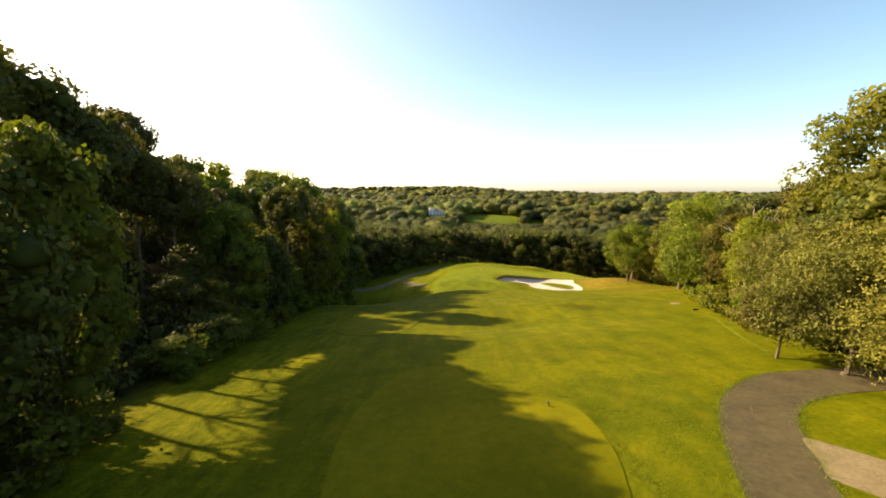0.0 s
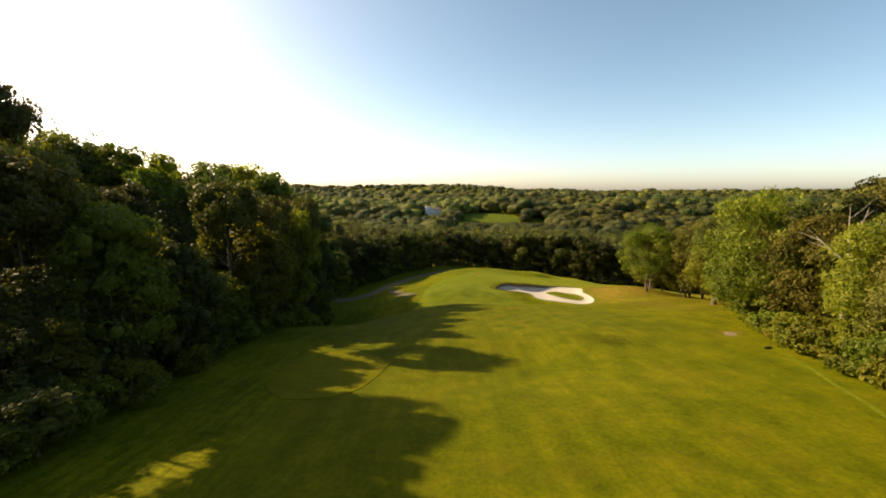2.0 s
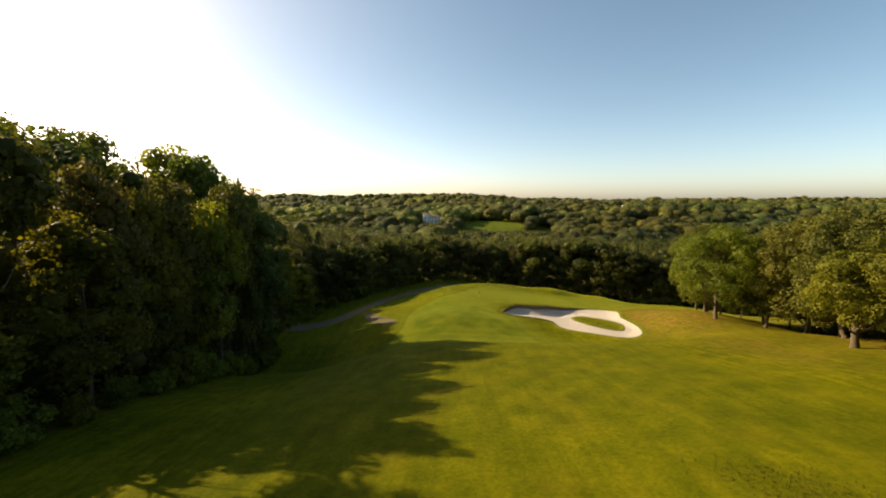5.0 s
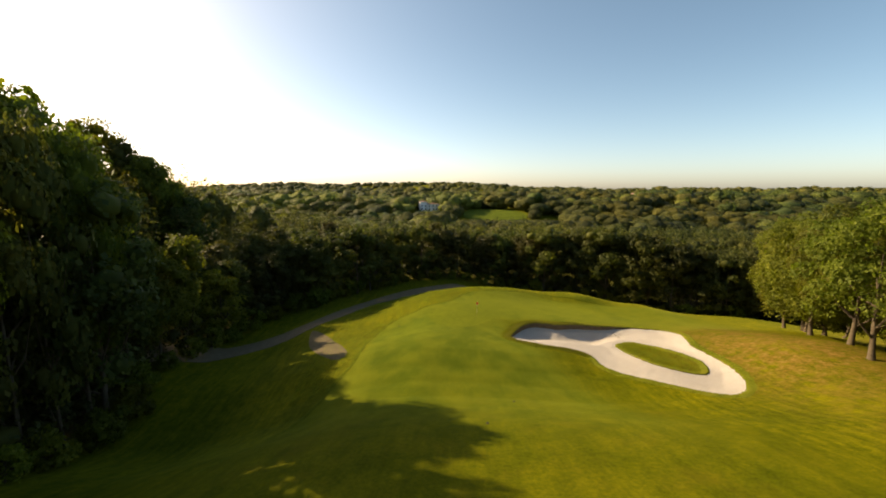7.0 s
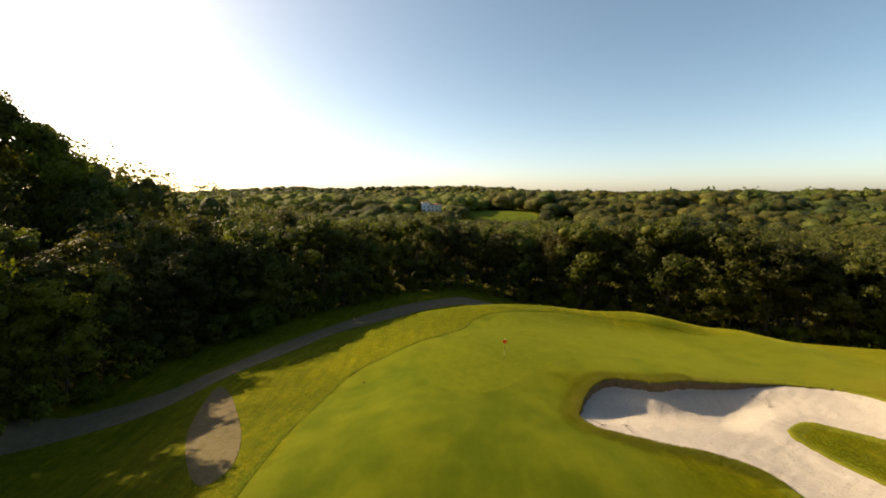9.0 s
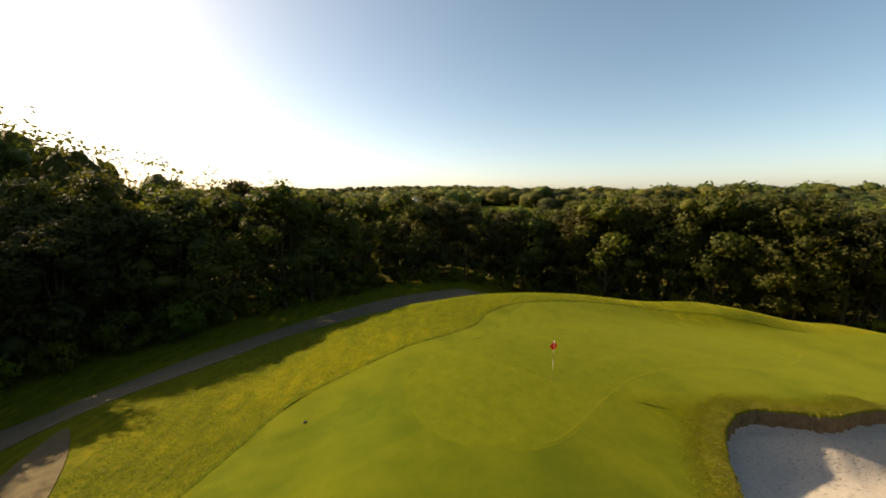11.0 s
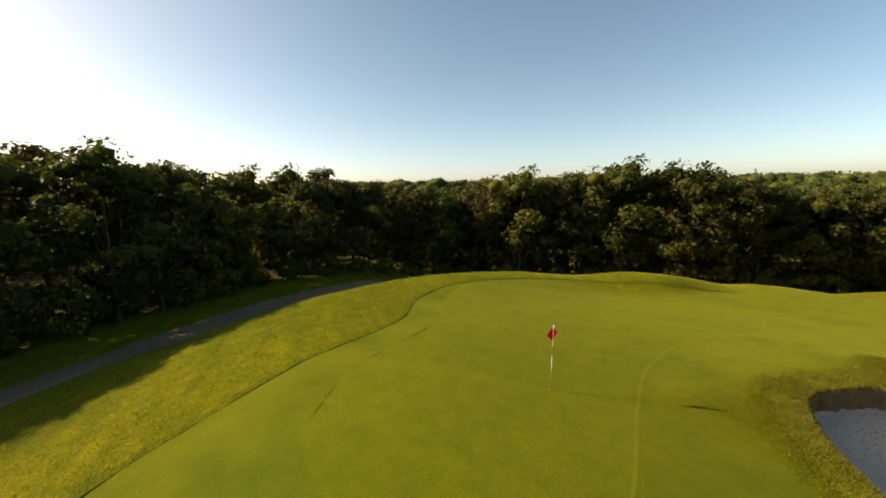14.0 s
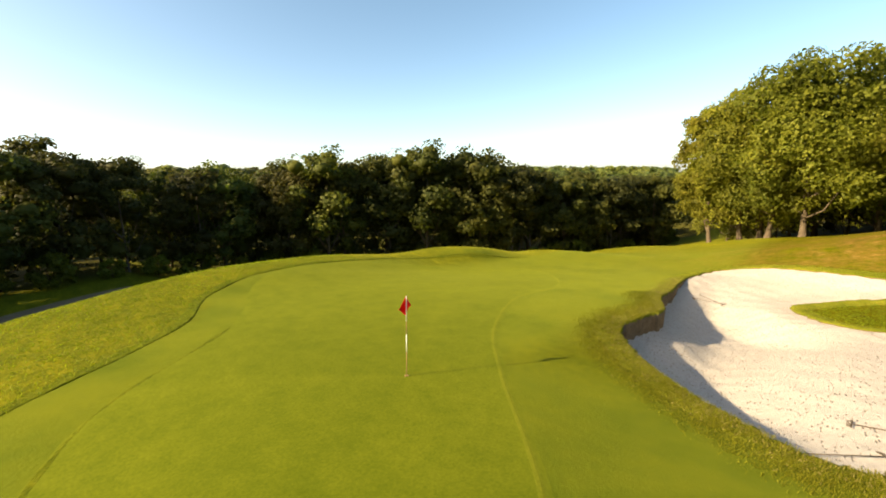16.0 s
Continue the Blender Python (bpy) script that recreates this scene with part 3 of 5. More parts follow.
sheet("asphalt_path", np.vstack([PATH_LEFT, PATH_RIGHT[::-1]]), ASPHALT, 0.025, 0.9, "worn grey asphalt buggy path with patched edges", category="path")
sheet("gravel_track", closed_curve([(4.9, -113.2), (5.7, -113.9), (6.4, -114.8), (7.6, -116.6), (9.5, -119), (8, -122), (5.4, -119.6), (3.9, -117.4), (3.3, -116.3), (3.9, -115.2)], 6), GRAVEL, 0.034, 0.8,
      "pale dusty gravel track beside the asphalt path", category="path")
for line in ([(4.3, -111.3), (4.55, -110.9), (4.6, -110.4), (4.95, -109.9), (5.1, -109.5), (4.8, -109.9), (4.45, -110.5), (4.4, -110.9)],
             [(5.1, -112.6), (5.25, -111.9), (5.9, -111.3), (5.6, -111.7), (5.35, -112.0)]):
    sheet("path_crack", closed_curve(line, 4), SOIL, 0.032, 0.6, "dark crumbling crack in the asphalt", category="path")
sheet("sand_waste", closed_curve([(-26.5, 1.8), (-24, -0.4), (-21.5, -4.0), (-19.0, -8.2), (-17.6, -12.0), (-18.8, -13.2), (-22.0, -9.5), (-24.9, -4.5)], 6), WASTE, 0.03, 0.8,
      "small bare sandy patch at the foot of the bank")
sheet("scrape", closed_curve([(22.2, -72.2), (22.9, -72.3), (23.6, -71.7), (23.9, -70.9), (23.2, -70.6), (22.7, -71.1)], 5), GRAVEL, 0.022, 0.6, "small dry sandy scrape worn in the turf", skirt=0.15)
sheet("far_field", closed_curve([(15, 275), (40, 267), (62, 271), (67, 292), (52, 313), (30, 317), (15, 302)], 8), FIELD, 0.25, 12.0, "sunlit pale green meadow amid woodland")


def lip(name, line, outward, width=0.95):
    """Turf rolled over the edge of the sand: a rounded collar that hangs a little way down the face."""
    n = len(line)
    tang = np.roll(line, -1, 0) - np.roll(line, 1, 0)
    tang /= np.linalg.norm(tang, axis=1)[:, None]
    area = 0.5 * np.sum(line[:, 0] * np.roll(line[:, 1], -1) - np.roll(line[:, 0], -1) * line[:, 1])
    nrm = np.stack([tang[:, 1], -tang[:, 0]], 1) * (1 if area > 0 else -1) * outward
    rng = np.random.default_rng(5)
    rag = np.interp(np.arange(n * 3), np.arange(0, n * 3, 2), rng.normal(0, 0.05, len(range(0, n * 3, 2))))
    fine = np.array([line[i // 3] + (line[(i // 3 + 1) % n] - line[i // 3]) * (i % 3) / 3 for i in range(n * 3)])
    fn = np.array([nrm[i // 3] for i in range(n * 3)])
    z0 = ground(fine[:, 0], fine[:, 1])
    rings = []
    for out, up in ((-0.02, -0.9), (-0.05, -0.25), (-0.07, -0.02), (0.02, 0.05), (0.22, 0.06), (0.55, 0.045), (width, -0.03)):
        p = fine + fn * (out + rag * (1 if out < 0.3 else 0))[:, None]
        z = ground(p[:, 0], p[:, 1]) + up if out > 0.1 else z0 + up
        rings.append(np.column_stack([p, z + (rng.normal(0, 0.012, len(fine)) if up > -0.1 else 0)]))
    m, k = len(fine), len(rings)
    faces = [(r * m + i, r * m + (i + 1) % m, (r + 1) * m + (i + 1) % m, (r + 1) * m + i) for r in range(k - 1) for i in range(m)]
    ob = new(name, mesh_from(name, np.concatenate(rings), faces, LIP_TURF, True))
    ob.data.materials.append(FACE)
    ob.data.polygons.foreach_set("material_index", np.where(np.arange(len(faces)) < 2 * m, 1, 0).astype(np.int32))
    return tagged(ob, "rough turf lip round the bunker sand", "ground", kind="structure")


lip("bunker_lip", BUNKER, 1)
lip("island_lip", ISLAND, -1)


def turf_step(name, line, high, width, mat, label):
    """The cut edge of longer turf beside a closer mown strip: a bank that ends in a small drop. The longer turf lies on the line's left."""
    t = np.gradient(line, axis=0)
    t /= np.linalg.norm(t, axis=1)[:, None]
    nrm = np.stack([-t[:, 1], t[:, 0]], 1)
    n = len(line)
    rng = np.random.default_rng(3)
    rings = []
    worn = 0.75 + 0.45 * np.sin(np.arange(n) * 0.11) * np.sin(np.arange(n) * 0.037 + 1.0) + rng.normal(0, 0.04, n)
    worn *= np.clip(np.minimum(np.arange(n), np.arange(n)[::-1]) / 25.0, 0, 1)
    for out, up in ((width, -0.02), (width * 0.5, high * 0.6), (0.06, high), (0.015, high * 0.85), (-0.012, -0.03)):
        p = line + nrm * (out + rng.normal(0, 0.006, n))[:, None]
        rings.append(np.column_stack([p, ground(p[:, 0], p[:, 1]) + up * (1 if up < 0 else worn)]))
    faces = [(r * n + i, r * n + i + 1, (r + 1) * n + i + 1, (r + 1) * n + i) for r in range(4) for i in range(n - 1)]
    return tagged(new(name, mesh_from(name, np.concatenate(rings), faces, mat, False)), label, "ground", kind="structure")


def finer(line, k=5):
    i = np.linspace(0, len(line) - 1, (len(line) - 1) * k + 1)
    return np.column_stack([np.interp(i, np.arange(len(line)), line[:, 0]), np.interp(i, np.arange(len(line)), line[:, 1])])


turf_step("rough_step", finer(ROUGH_EDGE), 0.022, 0.7, ROUGH, "cut edge of the rough above the mown collar")
turf_step("ditch_edge", finer(open_curve([(14.4, -99.6), (14.9, -97.6), (15.6, -95.4), (16.9, -92.2), (18.2, -89.0), (19.7, -86.0), (21.0, -83.0), (21.8, -80.4)], 8)), 0.05, 0.5, ROUGH, "ragged cut edge of turf beside the hedge ditch")
turf_step("bank_edge", finer(open_curve([(18.0, 18.3), (20.5, 17.7), (23.0, 17.0), (25.5, 16.2), (28.2, 15.5)], 8)), 0.05, 0.6, ROUGH, "dark cut foot of the grass bank behind the green")
sunny = GREEN_EDGE[: 8 * 3 + 2]
turf_step("collar_step", finer(sunny[::-1]), 0.010, 0.3, ROUGH, "low cut edge of the collar beside the putting green")


# ---- trees ----
def sprays(rng, centres, outward, size, leaves=3):
    """Leafy sprays: three broad leaves round each centre, turned roughly outward."""
    n = len(centres)
    nrm = outward + rng.normal(0, 0.42, (n, 3))
    nrm /= np.linalg.norm(nrm, axis=1)[:, None]
    a = np.cross(nrm, rng.normal(0, 1, (n, 3)))
    a /= np.linalg.norm(a, axis=1)[:, None] + 1e-9
    b = np.cross(nrm, a)
    s = size * rng.uniform(0.6, 1.35, n)
    verts, faces = [], []
    for k in range(leaves):
        t = k * 2 * math.pi / leaves + rng.uniform(-0.5, 0.5, n)
        d = np.cos(t)[:, None] * a + np.sin(t)[:, None] * b + nrm * rng.uniform(-0.45, 0.45, n)[:, None]
        w = np.cross(nrm, d)
        length = (s * rng.uniform(0.7, 1.2, n))[:, None]
        base = centres + d * length * 0.05
        verts.append(np.stack([base - w * length * 0.12, base + d * length * 0.6 - w * length * 0.42, base + d * length * 1.05, base + d * length * 0.55 + w * length * 0.42], 1))
    v = np.stack(verts, 1).reshape(-1, 3)
    q = np.arange(n * leaves)[:, None] * 4
    faces = np.concatenate([q + np.array([0, 1, 2]), q + np.array([0, 2, 3])])
    return v, faces


blob = bmesh.new()
bmesh.ops.create_icosphere(blob, subdivisions=1, radius=1.0)
BLOB_V = np.array([v.co[:] for v in blob.verts])
BLOB_F = np.array([[v.index for v in f.verts] for f in blob.faces])
blob.free()
blob = bmesh.new()
bmesh.ops.create_icosphere(blob, subdivisions=2, radius=1.0)
ROUND_V = np.array([v.co[:] for v in blob.verts])
ROUND_F = np.array([[v.index for v in f.verts] for f in blob.faces])
blob.free()


def crown_arrays(rng, r, rz, zc, lobes, per, size, flat=0.85, leaves=3, lobe=(0.24, 0.42), full=2.7):
    """Sprays over many rounded lobes that make up an uneven crown, each about a dense inner mass of leaves."""
    pts, out, core_v, core_f = [], [], [], []
    for k in range(lobes):
        d = rng.normal(0, 1, 3)
        d /= np.linalg.norm(d)
        if d[2] < -flat:
            d[2] *= -0.6
        d = d / (np.hypot(d[0], d[1]) ** full + abs(d[2]) ** full) ** (1 / full)
        rad = rng.uniform(0.50, 0.80) if size > 0.3 else rng.uniform(0.55, 0.88)
        c = np.array([d[0] * r * rad, d[1] * r * rad, zc + d[2] * rz * rad])
        lr = r * rng.uniform(*lobe)
        n = int(per * rng.uniform(0.7, 1.3))
        e = rng.normal(0, 1, (n, 3)) + d * 0.55 + np.array([0, 0, 0.35])
        e /= np.linalg.norm(e, axis=1)[:, None]
        p = c + e * lr * rng.uniform(0.72, 1.08, (n, 1)) * np.array([1, 1, 0.8])
        pts.append(p)
        out.append(e)
        if size > 0.3:
            core_f.append(BLOB_F + 12 * k)
            core_v.append(c + BLOB_V * lr * rng.uniform(0.45, 0.64, (12, 1)) * np.array([1, 1, 0.8]))
    v, f = sprays(rng, np.concatenate(pts), np.concatenate(out), size, leaves)
    return (np.concatenate([v] + core_v), np.concatenate([f, np.concatenate(core_f) + len(v)])) if core_v else (v, f)


TREE_KINDS, KIND_HEIGHT = {}, {}


def tree_meshes(key, seed, h, r, base, lobes, per, size, leaf, bark, girth=0.3, leaves=3):
    """One kind of tree: a tapered trunk with limbs, and a crown. Stands at its own origin."""
    rng = np.random.default_rng(seed)
    rz = (h - base) / 2
    zc = base + rz
    lean = rng.normal(0, 0.25, 2)
    stem = [(0, 0, -0.6), (0, 0, 0.25), (lean[0] * 0.3, lean[1] * 0.3, base * 0.6), (lean[0], lean[1], base + rz * 0.4), (lean[0] * 1.6, lean[1] * 1.6, base + rz * 1.3)]
    runs = [(stem, (girth * 1.6, girth * 1.15, girth * 0.9, girth * 0.65, girth * 0.18))]
    for k in range(7):
        a = k * 0.9 + rng.uniform(-0.3, 0.3)
        z0 = base * 0.75 + rz * rng.uniform(0.0, 0.7)
        end = np.array([math.cos(a) * r * 0.55, math.sin(a) * r * 0.55, z0 + rz * rng.uniform(0.35, 0.9)])
        start = np.array([lean[0] * 0.6, lean[1] * 0.6, z0])
        mid = (start + end) / 2 + np.array([0, 0, -0.12 * rz])
        runs.append(([start, mid, end], (girth * 0.42, girth * 0.26, girth * 0.07)))
    v, f = crown_arrays(rng, r, rz, zc, lobes, per, size, 0.85, leaves, (0.17, 0.30) if size < 0.3 else (0.22, 0.40), 2.7 if size < 0.3 else 2.15)
    KIND_HEIGHT[key] = h
    TREE_KINDS[key] = (tubes(key + "_trunk", runs, bark), mesh_from(key + "_crown", v, f, leaf))


tree_meshes("oak_a", 11, 18.5, 7.4, 1.6, 140, 100, 0.285, OAK_LEAF, BARK, 0.33, 2)
tree_meshes("oak_b", 12, 17.5, 7.0, 1.6, 136, 100, 0.285, GREEN_LEAF, BARK, 0.30, 2)
tree_meshes("oak_c", 13, 16.0, 6.5, 0.7, 120, 96, 0.285, OLIVE_LEAF, BARK, 0.28, 2)
tree_meshes("oak_d", 16, 17.5, 6.9, 1.9, 84, 130, 0.285, GREEN_LEAF, BARK, 0.32, 2)
tree_meshes("oak_e", 17, 11.5, 4.9, 2.2, 104, 96, 0.26, OAK_LEAF, BARK, 0.40, 2)
tree_meshes("path_tree", 18, 7.6, 3.9, 1.9, 70, 100, 0.18, SILVER_LEAF, BARK, 0.13, 2)
tree_meshes("slim_oak", 15, 17.6, 4.2, 1.6, 96, 96, 0.285, OAK_LEAF, BARK, 0.26, 2)
tree_meshes("silver", 14, 11.5, 6.6, 0.2, 116, 112, 0.18, SILVER_LEAF, BARK, 0.24, 2)
tree_meshes("wood_a", 21, 20.0, 5.4, 0.9, 50, 54, 0.40, WOOD_LEAF, BARK, 0.26, 2)
tree_meshes("wood_b", 22, 18.0, 5.1, 0.7, 48, 54, 0.40, SHADE_LEAF, BARK, 0.24, 2)
tree_meshes("wood_c", 23, 21.0, 5.5, 1.4, 50, 54, 0.40, DARK_LEAF, PALE_BARK, 0.26, 2)
tree_meshes("wood_d", 24, 17.0, 5.2, 0.6, 46, 54, 0.40, OLIVE_LEAF, BARK, 0.22, 2)
# left-hand wood trees, leaf colours brightened to look backlit
tree_meshes("backlit_a", 41, 20.0, 5.3, 0.9, 50, 54, 0.40, BACKLIT_TINT, BARK, 0.26, 2)
tree_meshes("backlit_b", 42, 18.5, 5.2, 0.7, 48, 54, 0.40, GREEN_LEAF, BARK, 0.24, 2)
tree_meshes("back_a", 26, 21.0, 6.0, 2.0, 44, 44, 0.50, WOOD_LEAF, BARK, 0.26, 2)
tree_meshes("back_b", 27, 20.0, 5.8, 2.0, 44, 44, 0.50, SHADE_LEAF, BARK, 0.26, 2)
tree_meshes("back_c", 28, 22.0, 6.0, 2.4, 44, 44, 0.50, DARK_LEAF, BARK, 0.26, 2)
tree_meshes("pine", 25, 24.0, 5.0, 14.0, 40, 64, 0.38, DARK_LEAF, BARK, 0.27, 2)
tree_meshes("stone_pine", 33, 24.0, 6.4, 16.5, 64, 80, 0.34, DARK_LEAF, BARK, 0.34, 2)
tree_meshes("high_oak", 29, 19.0, 4.6, 10.5, 40, 64, 0.38, WOOD_LEAF, BARK, 0.17, 2)
tree_meshes("shrub_a", 31, 4.2, 2.6, 0.1, 20, 34, 0.31, GREEN_LEAF, BARK, 0.08, 2)
tree_meshes("shrub_b", 32, 3.2, 2.2, 0.1, 18, 34, 0.31, OAK_LEAF, BARK, 0.07, 2)

LABELS = {
    "oak_a": ("oak tree", "broad sunlit oak tree with yellow-green leaves beside the fairway", "tree"),
    "oak_b": ("oak tree", "broad oak tree with fresh green leaves beside the fairway", "tree"),
    "oak_c": ("oak tree", "rounded oak tree with olive brown-tinged leaves", "tree"),
    "oak_d": ("oak tree", "full-crowned green oak on a short bare trunk", "tree"),
    "oak_e": ("oak tree", "small yellow-green oak on a stout bare trunk", "tree"),
    "path_tree": ("willow tree", "small pale-leaved tree on a slim dark trunk", "tree"),
    "slim_oak": ("oak tree", "slender upright oak with dense yellow-green leaves", "tree"),
    "backlit_a": ("woodland tree", "tall woodland tree, leaves tinted lighter yellow-green as if backlit", "tree"),
    "backlit_b": ("woodland tree", "leafy woodland tree in a brighter green, as if backlit", "tree"),
    "silver": ("willow tree", "spreading tree with pale silvery leaves beside the path", "tree"),
    "wood_a": ("woodland tree", "tall woodland tree with yellow-green crown", "tree"),
    "wood_b": ("woodland tree", "leafy green woodland tree at the wood's edge", "tree"),
    "wood_c": ("woodland tree", "tall dark green woodland tree with pale trunk", "tree"),
    "wood_d": ("woodland tree", "woodland tree with rusty brown young leaves", "tree"),
    "back_a": ("woodland tree", "tall yellow-green tree inside the wood", "tree"),
    "back_b": ("woodland tree", "tall green broadleaved tree inside the wood", "tree"),
    "back_c": ("woodland tree", "tall dark green tree inside the wood", "tree"),
    "high_oak": ("woodland tree", "tall bare-stemmed tree with a high yellow-green crown", "tree"),
    "stone_pine": ("pine tree", "tall pine with a broad flat layered crown on bare limbs", "tree"),
    "pine": ("pine tree", "tall pine tree with bare trunk and dark crown", "tree"),
    "shrub_a": ("shrub", "dense green shrub at the wood's edge", "shrub"),
    "shrub_b": ("shrub", "low yellow-green bush at the wood's edge", "shrub"),
}


def plant(key, x, y, turn=0.0, scale=1.0, tall=1.0, group="trees of the wood"):
    trunk, crown = TREE_KINDS[key]
    name, label, cat = LABELS[key]
    root = new(name.replace(" ", "_"))
    root.matrix_world = pose(x, y, float(ground(x, y)), 0, 0, turn) @ Matrix.Diagonal((scale, scale, scale * tall, 1))
    tagged(root, label, cat, group)
    for nm, data in (("trunk", trunk), ("crown", crown)):
        o = new(nm, data)
        o.parent = root
    return root


# single oaks on the right of the fairway
for key, x, y, turn, s in (("oak_d", 39.6, -20.8, 20, 0.96), ("oak_d", 43.9, -14.5, 140, 0.97), ("oak_b", 49.4, -3.5, 70, 1.04), ("oak_b", 51.6, -0.4, 200, 1.0), ("oak_a", 54.0, 2.6, 15, 0.96),
                           ("slim_oak", 53.4, 5.6, 250, 1.0), ("oak_a", 56.0, 1.0, 110, 0.92), ("oak_c", 47.8, -29.4, 300, 1.14), ("oak_e", 40.8, -43.2, 95, 1.0), ("oak_b", 44.5, -45.5, 30, 0.80), ("oak_b", 51.0, -18.0, 250, 1.0),
                           ("oak_a", 58.0, -9.0, 10, 1.0), ("oak_c", 46.5, -36.5, 170, 1.12), ("oak_c", 64.5, 6.0, 40, 0.80), ("oak_c", 37.0, -57.0, 60, 0.84), ("oak_a", 30.0, -67.0, 310, 0.95)):
    plant(key, x, y, turn, s, 1.0, "oaks beside the fairway")
for key, x, y, turn, s in (("silver", 18.5, -103.0, 0, 0.95), ("silver", 16.5, -111.5, 120, 0.8), ("path_tree", 13.5, -101.4, 40, 0.85), ("silver", 14.9, -105.4, 40, 0.80), ("silver", 22.5, -94.5, 200, 0.95), ("oak_a", 25.5, -86.0, 30, 0.69), ("oak_c", 31.0, -73.5, 80, 0.86),
                           ("oak_a", 33.0, -93.5, 70, 1.36)):
    plant(key, x, y, turn, s, 1.0, "trees beside the path")


def along(line, spacing):
    p = np.array(line, float)
    seg = np.hypot(*np.diff(p, axis=0).T)
    acc = np.concatenate([[0], np.cumsum(seg)])
    for s in np.arange(spacing / 2, acc[-1], spacing):
        i = min(np.searchsorted(acc, s) - 1, len(seg) - 1)
        d = (p[i + 1] - p[i]) / seg[i]
        yield p[i] + d * (s - acc[i]), np.array([-d[1], d[0]])


rng = np.random.default_rng(77)
KINDS = ["wood_a", "wood_b", "wood_c", "wood_b", "wood_a", "wood_d", "wood_b", "wood_a"]
# mix for the left wood, its brighter leaf colours standing in for light
BRIGHTENED = ["backlit_a", "wood_b", "backlit_b", "backlit_a", "wood_a"]
BACK = ["back_a", "back_b", "back_c", "back_b"]


# where the shadow of the wood on the left ends on the grass, and what that asks of the trees' tops
SHADE_END = np.array([(-3.5, -122), (-5.7, -117), (-7, -113), (-8.6, -109), (-9.4, -105.4), (-10.8, -103.1), (-13, -98.5), (-12.3, -96.2), (-14.1, -89.3), (-18.6, -85.7), (-16.2, -81),
                      (-23.9, -75.6), (-24, -74), (-25.7, -69.9), (-23, -67.9), (-15.7, -68.8), (-10.9, -69.3), (-7.3, -69.2), (-7.5, -65.4), (-8.4, -60.7), (-4, -55.4), (-7, -48.2), (-2.3, -43),
                      (-2.6, -39), (-3.6, -34.7), (-6.8, -30.4), (-9.8, -25.1), (-16.7, -20.1), (-15.8, -17.6), (-16.8, -11.7), (-20.5, -9.4), (-23.3, -2.3),
                      (-22.6, 0.5), (-21.3, 5), (-18, 6.6), (-16.8, 8), (-15.3, 11), (-13.5, 12.3), (-11, 15.5)])
FLAT_SUN = np.array((SUN_TO.x, SUN_TO.y)) / math.hypot(SUN_TO.x, SUN_TO.y)
CROSS_SUN = np.array((FLAT_SUN[1], -FLAT_SUN[0]))
SUN_RISE = SUN_TO.z / math.hypot(SUN_TO.x, SUN_TO.y)
order = np.argsort(SHADE_END @ CROSS_SUN)
END_S, END_A = (SHADE_END @ CROSS_SUN)[order], (SHADE_END @ FLAT_SUN)[order]
END_Z = ground(SHADE_END[:, 0], SHADE_END[:, 1])[order]


def clearing(s):
    """A stretch of the edge where the sun slants in under tall bare-stemmed pines."""
    return -114 < s < -92


def top_height(x, y, low=True):
    """Height of the tallest tree at a place that leaves the lit grass in the sun."""
    s, along_sun = float(np.dot((x, y), CROSS_SUN)), float(np.dot((x, y), FLAT_SUN))
    if s > 16 or x > 0:
        return 40.0
    g = float(ground(x, y))
    best = min(np.interp(s + d, END_S, END_Z) + (along_sun - np.interp(s + d, END_S, END_A)) * SUN_RISE for d in (-1.5, 0, 1.5))
    if low and clearing(s):
        best = min(best, 10.2 + (along_sun + 15) * SUN_RISE)
    return best - g


# how high the treetops behind the green stand, from west to east
SKYLINE_X = (-37, -35, -33.3, -32, -28, -26.7, -25, -21.6, -19.3, -13.4, -9, -5, -2.5, 1, 7, 15, 21, 25.5, 29, 32, 35, 39, 43, 47.5, 50, 53, 56, 61, 68, 75, 87, 96)
SKYLINE_Z = (12.3, 12.0, 12.9, 11.2, 10.8, 11.5, 10.3, 10.8, 9.8, 10.4, 10.6, 9.7, 8.5, 7.8, 7.7, 8.0, 8.9, 9.3, 9.5, 9.2, 10.4, 10.2, 10.5, 9.4, 8.6, 6.8, 6.0, 6.1, 5.2, 5.9, 3.7, 4.8)


